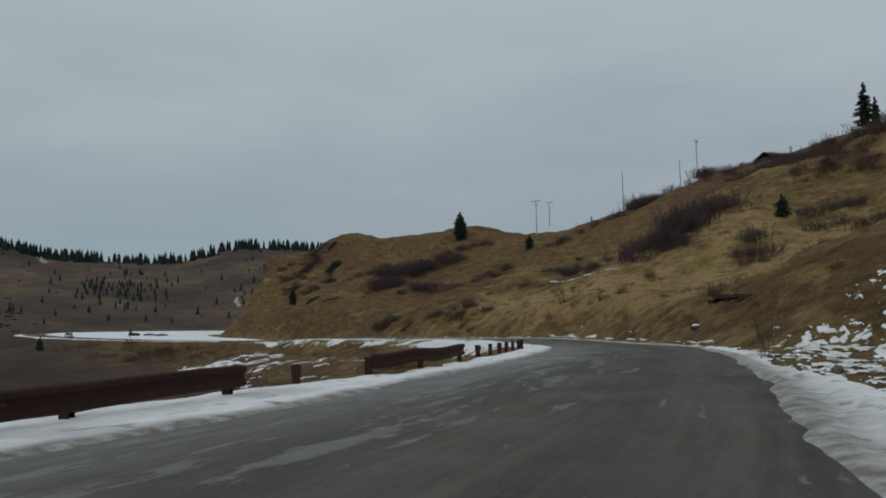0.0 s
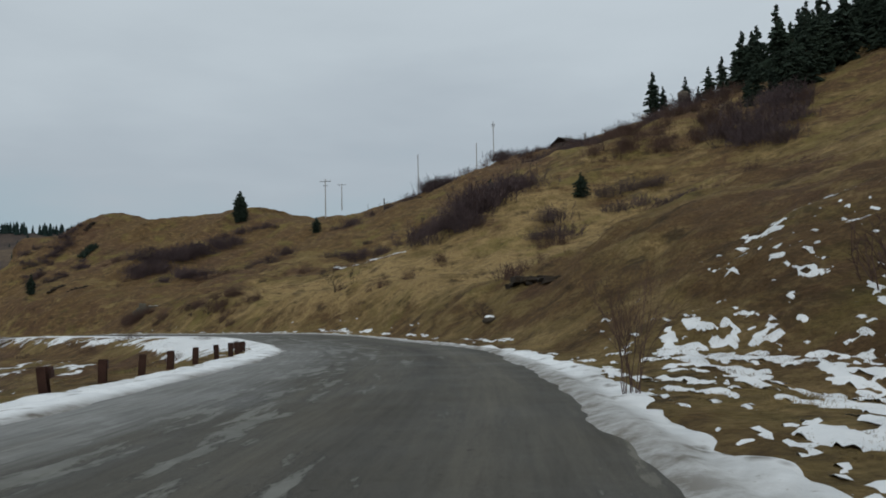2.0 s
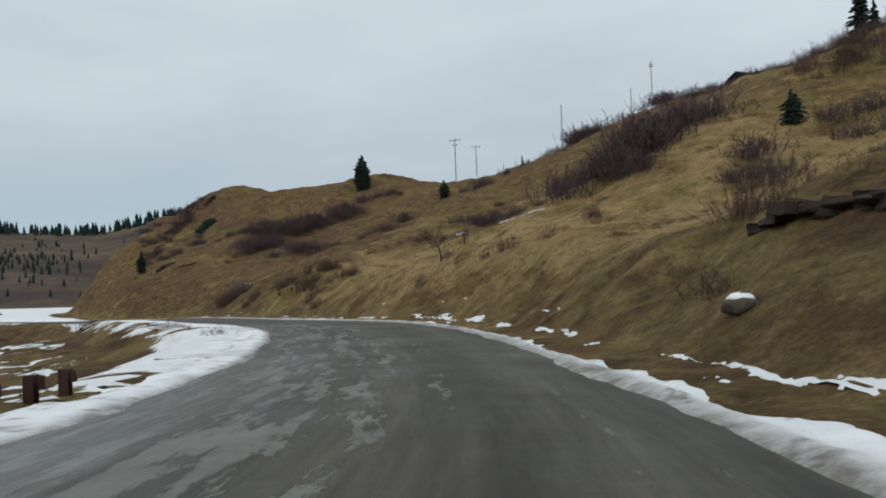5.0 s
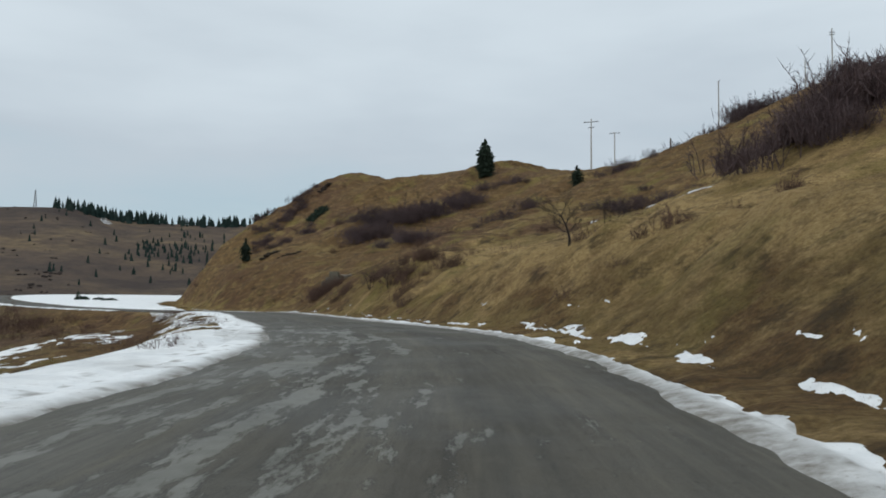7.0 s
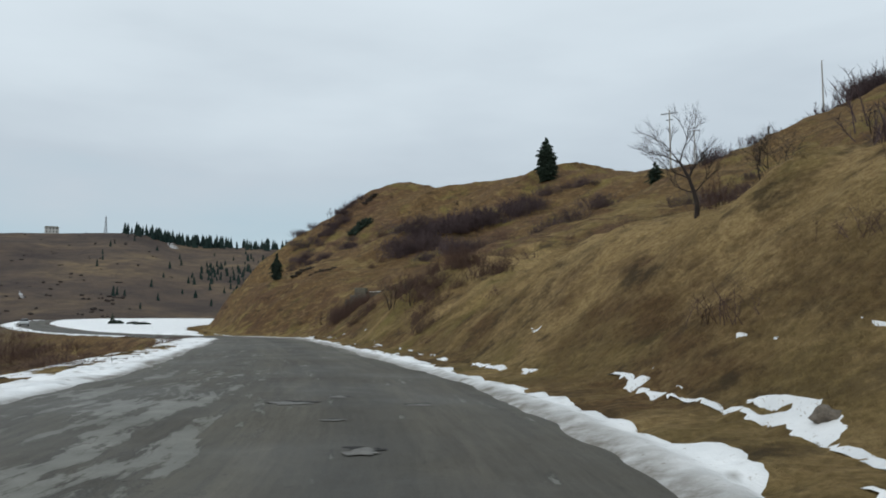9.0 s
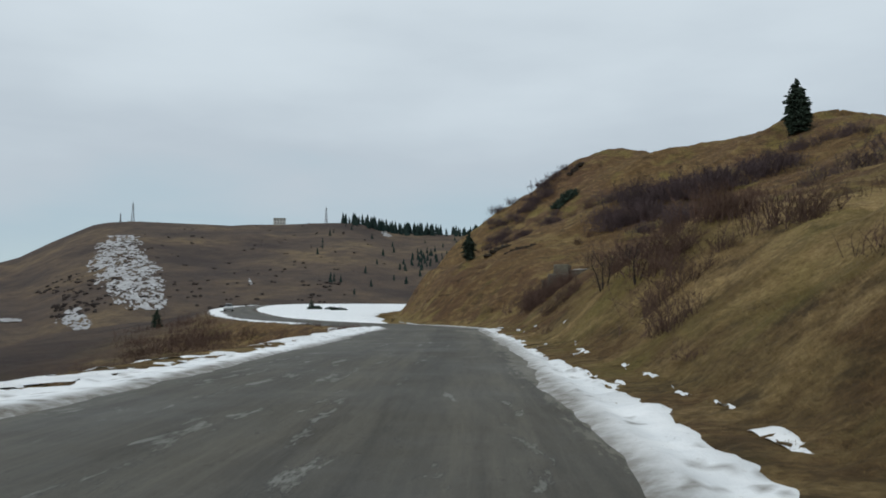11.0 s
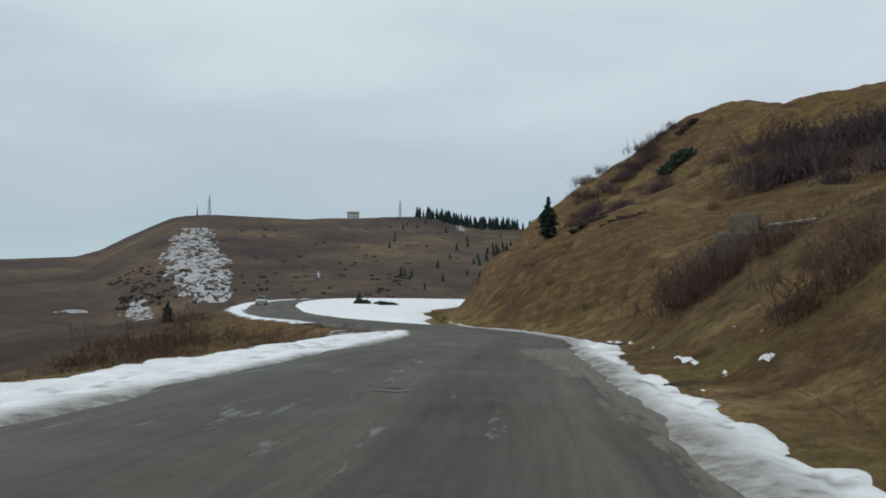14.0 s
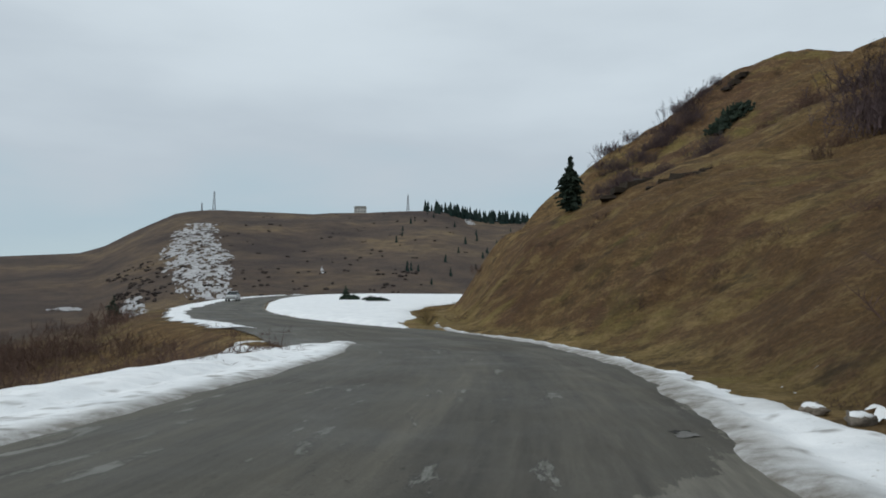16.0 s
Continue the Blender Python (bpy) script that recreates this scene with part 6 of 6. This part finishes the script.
def bank_patches(x, y):
    s, d = LINE_R.sd(x, y)
    n = 1.45 * fbm(np.where(s < 49.5, s * 0.3, s * 0.1 + 9.9), d, 0.24, 3, 101, 0.6) + 0.55 * fbm(s * 0.5, d, 1.1, 2, 102) + np.where(s < 49.5, 0.75, 0.4) * fbm(x, y, 0.26, 2, 104)
    toe = np.exp(-(((d - 1.85 - 0.3 * fbm(x, y, 6, 2, 103)) / np.interp(s, [60, 92, 108], [0.35, 0.36, 0.26])) ** 2)) * np.interp(s, [50, 60, 70, 82, 92, 100, 108, 118, 140], [0.05, 0.18, 0.3, 0.52, 0.66, 0.68, 0.6, 0.46, 0.40])
    start = smooth(d, 0.5, 2) * (1 - smooth(d, 5.2, 7.5)) * (1 - smooth(s, 40, 50)) * 0.62
    up = smooth(d, 4, 7) * (1 - smooth(d, 10, 14)) * (1 - smooth(s, 46, 62)) * 0.34
    spots = smooth(d, 3, 5) * (1 - smooth(d, 9, 12)) * smooth(s, 55, 62) * (1 - smooth(s, 78, 88)) * 0.2
    m = n * 0.6 + np.maximum(np.maximum(toe, start), np.maximum(up, spots)) - 0.7
    return np.where((d > 0.6), m * 0.8, -1), 0.1 + 0 * x


def track_streak(x, y):
    s, d = LINE_R.sd(x, y)
    n = fbm(x, y, 3.5, 4, 105, 0.7) * 0.9
    return n + np.exp(-(((d - np.interp(s, [112, 120, 141], [24.6, 25.4, 27.4])) / 0.45) ** 2)) * smooth(s, 112, 115) * (1 - smooth(s, 132, 138)) - 0.62, 0.1 + 0 * x


def meadow_streaks(x, y):
    s, d = LINE_R.sd(x, y)
    n = fbm(x, y, 3.2, 4, 105, 0.7)
    wide = smooth(d, 26, 32) * (1 - smooth(d, 60, 74)) * (1 - smooth(s, 84, 104)) * 0.27
    return n * 0.6 + wide - 0.62, 0.1 + 0 * x


def left_patches(x, y):
    sl, dl = LINE_L.sd(x, y)
    d = -dl
    n = 0.9 * fbm(x, y, 4.0, 4, 107, 0.7) + 0.75 * fbm(x, y, 0.9, 4, 108, 0.75)
    near = smooth(d, 0.6, 1.6) * (1 - smooth(d, 4, 7)) * np.interp(y, [15, 30, 50, 64, 78, 84, 95, 110, 125, 140], [0.25, 0.25, 0.4, 1.0, 1.0, 0.6, 0.55, 0.6, 0.7, 0.7])
    field = smooth(d, 6, 9) * (1 - smooth(d, 20, 30)) * np.interp(y, [60, 72, 88, 112, 124, 132], [0, 0.45, 0.35, 0.62, 0.62, 0.2])
    m = n * 0.6 + np.maximum(near, field) - 0.66
    return np.where(d > 0.4, m * 0.8, -1), 0.1 + 0 * x


snow_strip("slope_snow", "patchy thin snow among the grass at the foot of the bank", LINE_R, 1, 49.5, 160, 1.0, 3.6, 0.08, bank_patches, 0.04)
snow_strip("slope_snow", "patchy thin snow on the rough slope above the verge", LINE_R, 1, 10, 49.5, 0.8, 14, 0.095, bank_patches, 0.035)
snow_strip("slope_snow", "thin line of snow along a track in the meadow", LINE_R, 1, 111, 139, 23.5, 28.5, 0.2, track_streak, 0.12)
snow_sheet("slope_snow", "thin streaks of snow in the hillside meadow", -14, 60, 60, 160, 0.3, meadow_streaks, 0.1)
snow_sheet("slope_snow", "patchy snow on the grass below the road", -72, -2, 12, 146, 0.3, left_patches, 0.06)

# ---- grass ----


def grass(name, label, line, side, s0, s1, d0, d1, count, blades, lo, hi, seed, bare=()):
    """Tufts of long dead grass, combed downhill."""
    r = np.random.RandomState(seed)
    A, B = r.uniform(s0, s1, count), d0 + (d1 - d0) * r.random_sample(count) ** 1.3
    P = np.array([line.at(a, side * b) for a, b in zip(A, B)])
    keep = fbm(P[:, 0], P[:, 1], 2.4, 3, seed) > -0.25
    if bare:
        keep &= B > np.interp(A, [p[0] for p in bare], [p[1] for p in bare]) + 0.45
    P, B = P[keep], B[keep]
    n = len(P)
    short = 0.45 + 0.55 * smooth(B, d0 + 0.3, d0 + 3.0)
    e = 0.3
    gx = (ground_z(P[:, 0] + e, P[:, 1]) - ground_z(P[:, 0] - e, P[:, 1])) / (2 * e)
    gy = (ground_z(P[:, 0], P[:, 1] + e) - ground_z(P[:, 0], P[:, 1] - e)) / (2 * e)
    x = np.repeat(P[:, 0], blades) + r.normal(0, 0.11, n * blades)
    y = np.repeat(P[:, 1], blades) + r.normal(0, 0.11, n * blades)
    z = ground_z(x, y) - 0.02
    a = r.uniform(0, 6.283, n * blades)
    h = r.uniform(lo, hi, n * blades) * np.repeat(r.uniform(0.6, 1.3, n) * short, blades)
    swirl = np.repeat(fbm(P[:, 0], P[:, 1], 1.6, 2, seed + 3) * 5.0, blades)
    lx = np.cos(a) * 0.6 + np.cos(swirl) * 0.35 - np.repeat(gx, blades) * 0.9
    ly = np.sin(a) * 0.6 + np.sin(swirl) * 0.35 - np.repeat(gy, blades) * 0.9
    w = h * 0.011 + 0.0022
    bx, by = -np.sin(a) * w, np.cos(a) * w
    base = np.stack([x, y, z], 1)
    v = np.empty((n * blades, 5, 3))
    v[:, 0], v[:, 1] = base + np.stack([bx, by, 0 * x], 1), base - np.stack([bx, by, 0 * x], 1)
    mid = base + np.stack([lx * h * 0.4, ly * h * 0.4, h * 0.46], 1)
    v[:, 2], v[:, 3] = mid - np.stack([bx, by, 0 * x], 1) * 0.7, mid + np.stack([bx, by, 0 * x], 1) * 0.7
    v[:, 4] = base + np.stack([lx * h, ly * h, h * 0.42], 1)
    i = np.arange(n * blades)[:, None] * 5
    up = np.stack([-np.repeat(gx, blades), -np.repeat(gy, blades), np.ones(n * blades)], 1)
    up /= np.linalg.norm(up, axis=1)[:, None]
    to_road = np.repeat(np.array([np.subtract(line.at(q, -side), line.at(q + 0.7, 0.0)) for q in A[keep]]), blades, 0)
    face = np.cross(v[:, 1] - v[:, 0], v[:, 2] - v[:, 1])
    turned = (face[:, :2] * to_road).sum(1) + 0.2 * face[:, 2] < 0
    quad, tri = np.array([[0, 1, 2, 3]]), np.array([[3, 2, 4]])
    quads = (i + np.where(turned[:, None], quad[:, ::-1], quad)).tolist()
    tris = (i + np.where(turned[:, None], tri[:, ::-1], tri)).tolist()
    ob = link_mesh(name, v.reshape(-1, 3), quads + tris, M_GRASS)
    ob.data.normals_split_custom_set_from_vertices(np.repeat(up, 5, 0).tolist())
    colour_attribute(ob, "cover", *(np.repeat(q, 5 * blades) for q in cover_of(P[:, 0], P[:, 1])))
    return tagged(ob, label, "grass", kind="stuff")


grass("bank_grass", "long dead grass hanging over the road bank in tussocks", LINE_R, 1, 12, 200, 0.55, 10.0, 26000, 16, 0.07, 0.20, 111, SNOW_R)
grass("meadow_grass", "pale dry grass of the hillside meadow", LINE_R, 1, 30, 190, 8, 36, 10000, 12, 0.12, 0.28, 112)
grass("verge_grass", "dead grass and stalks below the open edge", LINE_L, -1, 4, 170, 1.2, 14, 13000, 9, 0.09, 0.25, 113, SNOW_L)

# ---- repairs and holes in the asphalt ----
M_PATCH = simple("pale_worn_asphalt", (0.085, 0.083, 0.078), (0.20, 0.195, 0.183), 5.0, 0.75, bump=0.3, dist=0.01)
M_HOLE = simple("dark_broken_asphalt", (0.012, 0.012, 0.012), (0.04, 0.038, 0.035), 8, 0.9, bump=0.6)


def pothole(x, y, length, width, seed, turn):
    """A shallow hole: a broken dark rim on the far side, a pale floor of grit and water."""
    k = random.Random(seed)
    z = float(road_surface(np.array([x]), np.array([y]))[0])
    ob = thing("pothole", "shallow pothole with a dark broken rim in the asphalt", "pothole", "potholes in the road")
    ob.matrix_world = pose(x, y, z + 0.008, 0, 0, turn)

    def blot(name, mat, rx, ry, oy, h):
        b = Build()
        n = 40
        b.v.append(Vector((0, oy, h)))
        p1, p2, p3 = (k.uniform(0, 6.283) for _ in range(3))
        for j in range(n):
            a = 2 * math.pi * j / n
            q = 0.78 + 0.2 * math.sin(a * 2 + p1) + 0.16 * math.sin(a * 3 + p2) + 0.1 * math.sin(a * 7 + p3) + k.uniform(-0.12, 0.12)
            b.v.append(Vector((math.cos(a) * rx * q, oy + math.sin(a) * ry * q, h - 0.002)))
        b.f += [(0, 1 + j, 1 + (j + 1) % n) for j in range(n)]
        part(name, b, mat, ob)

    blot("rim", M_HOLE, length * 0.46, width * 0.3, width * 0.22, 0.0)
    blot("floor", M_PATCH, length * 0.46, width * 0.34, -width * 0.06, 0.005)


for k, (x, y, ln, wd, turn) in enumerate(((-0.14, 55.6, 0.62, 0.5, 12), (-6.93, 81.35, 0.35, 0.35, 20), (-5.61, 79.5, 0.5, 0.6, 20), (-8.5, 82.9, 0.8, 0.75, 20), (-8.35, 84.1, 0.45, 0.5, 22), (-6.7, 83.5, 0.45, 0.5, 22), (-21.7, 106.6, 0.62, 0.5, 35), (-22.5, 105.9, 0.4, 0.3, 35), (-33.06, 119.1, 0.65, 0.6, 38), (-39.5, 133.4, 0.35, 0.55, 40), (-28.6, 111.7, 0.2, 0.45, 38))):
    pothole(x, y, ln, wd, 500 + k, turn)
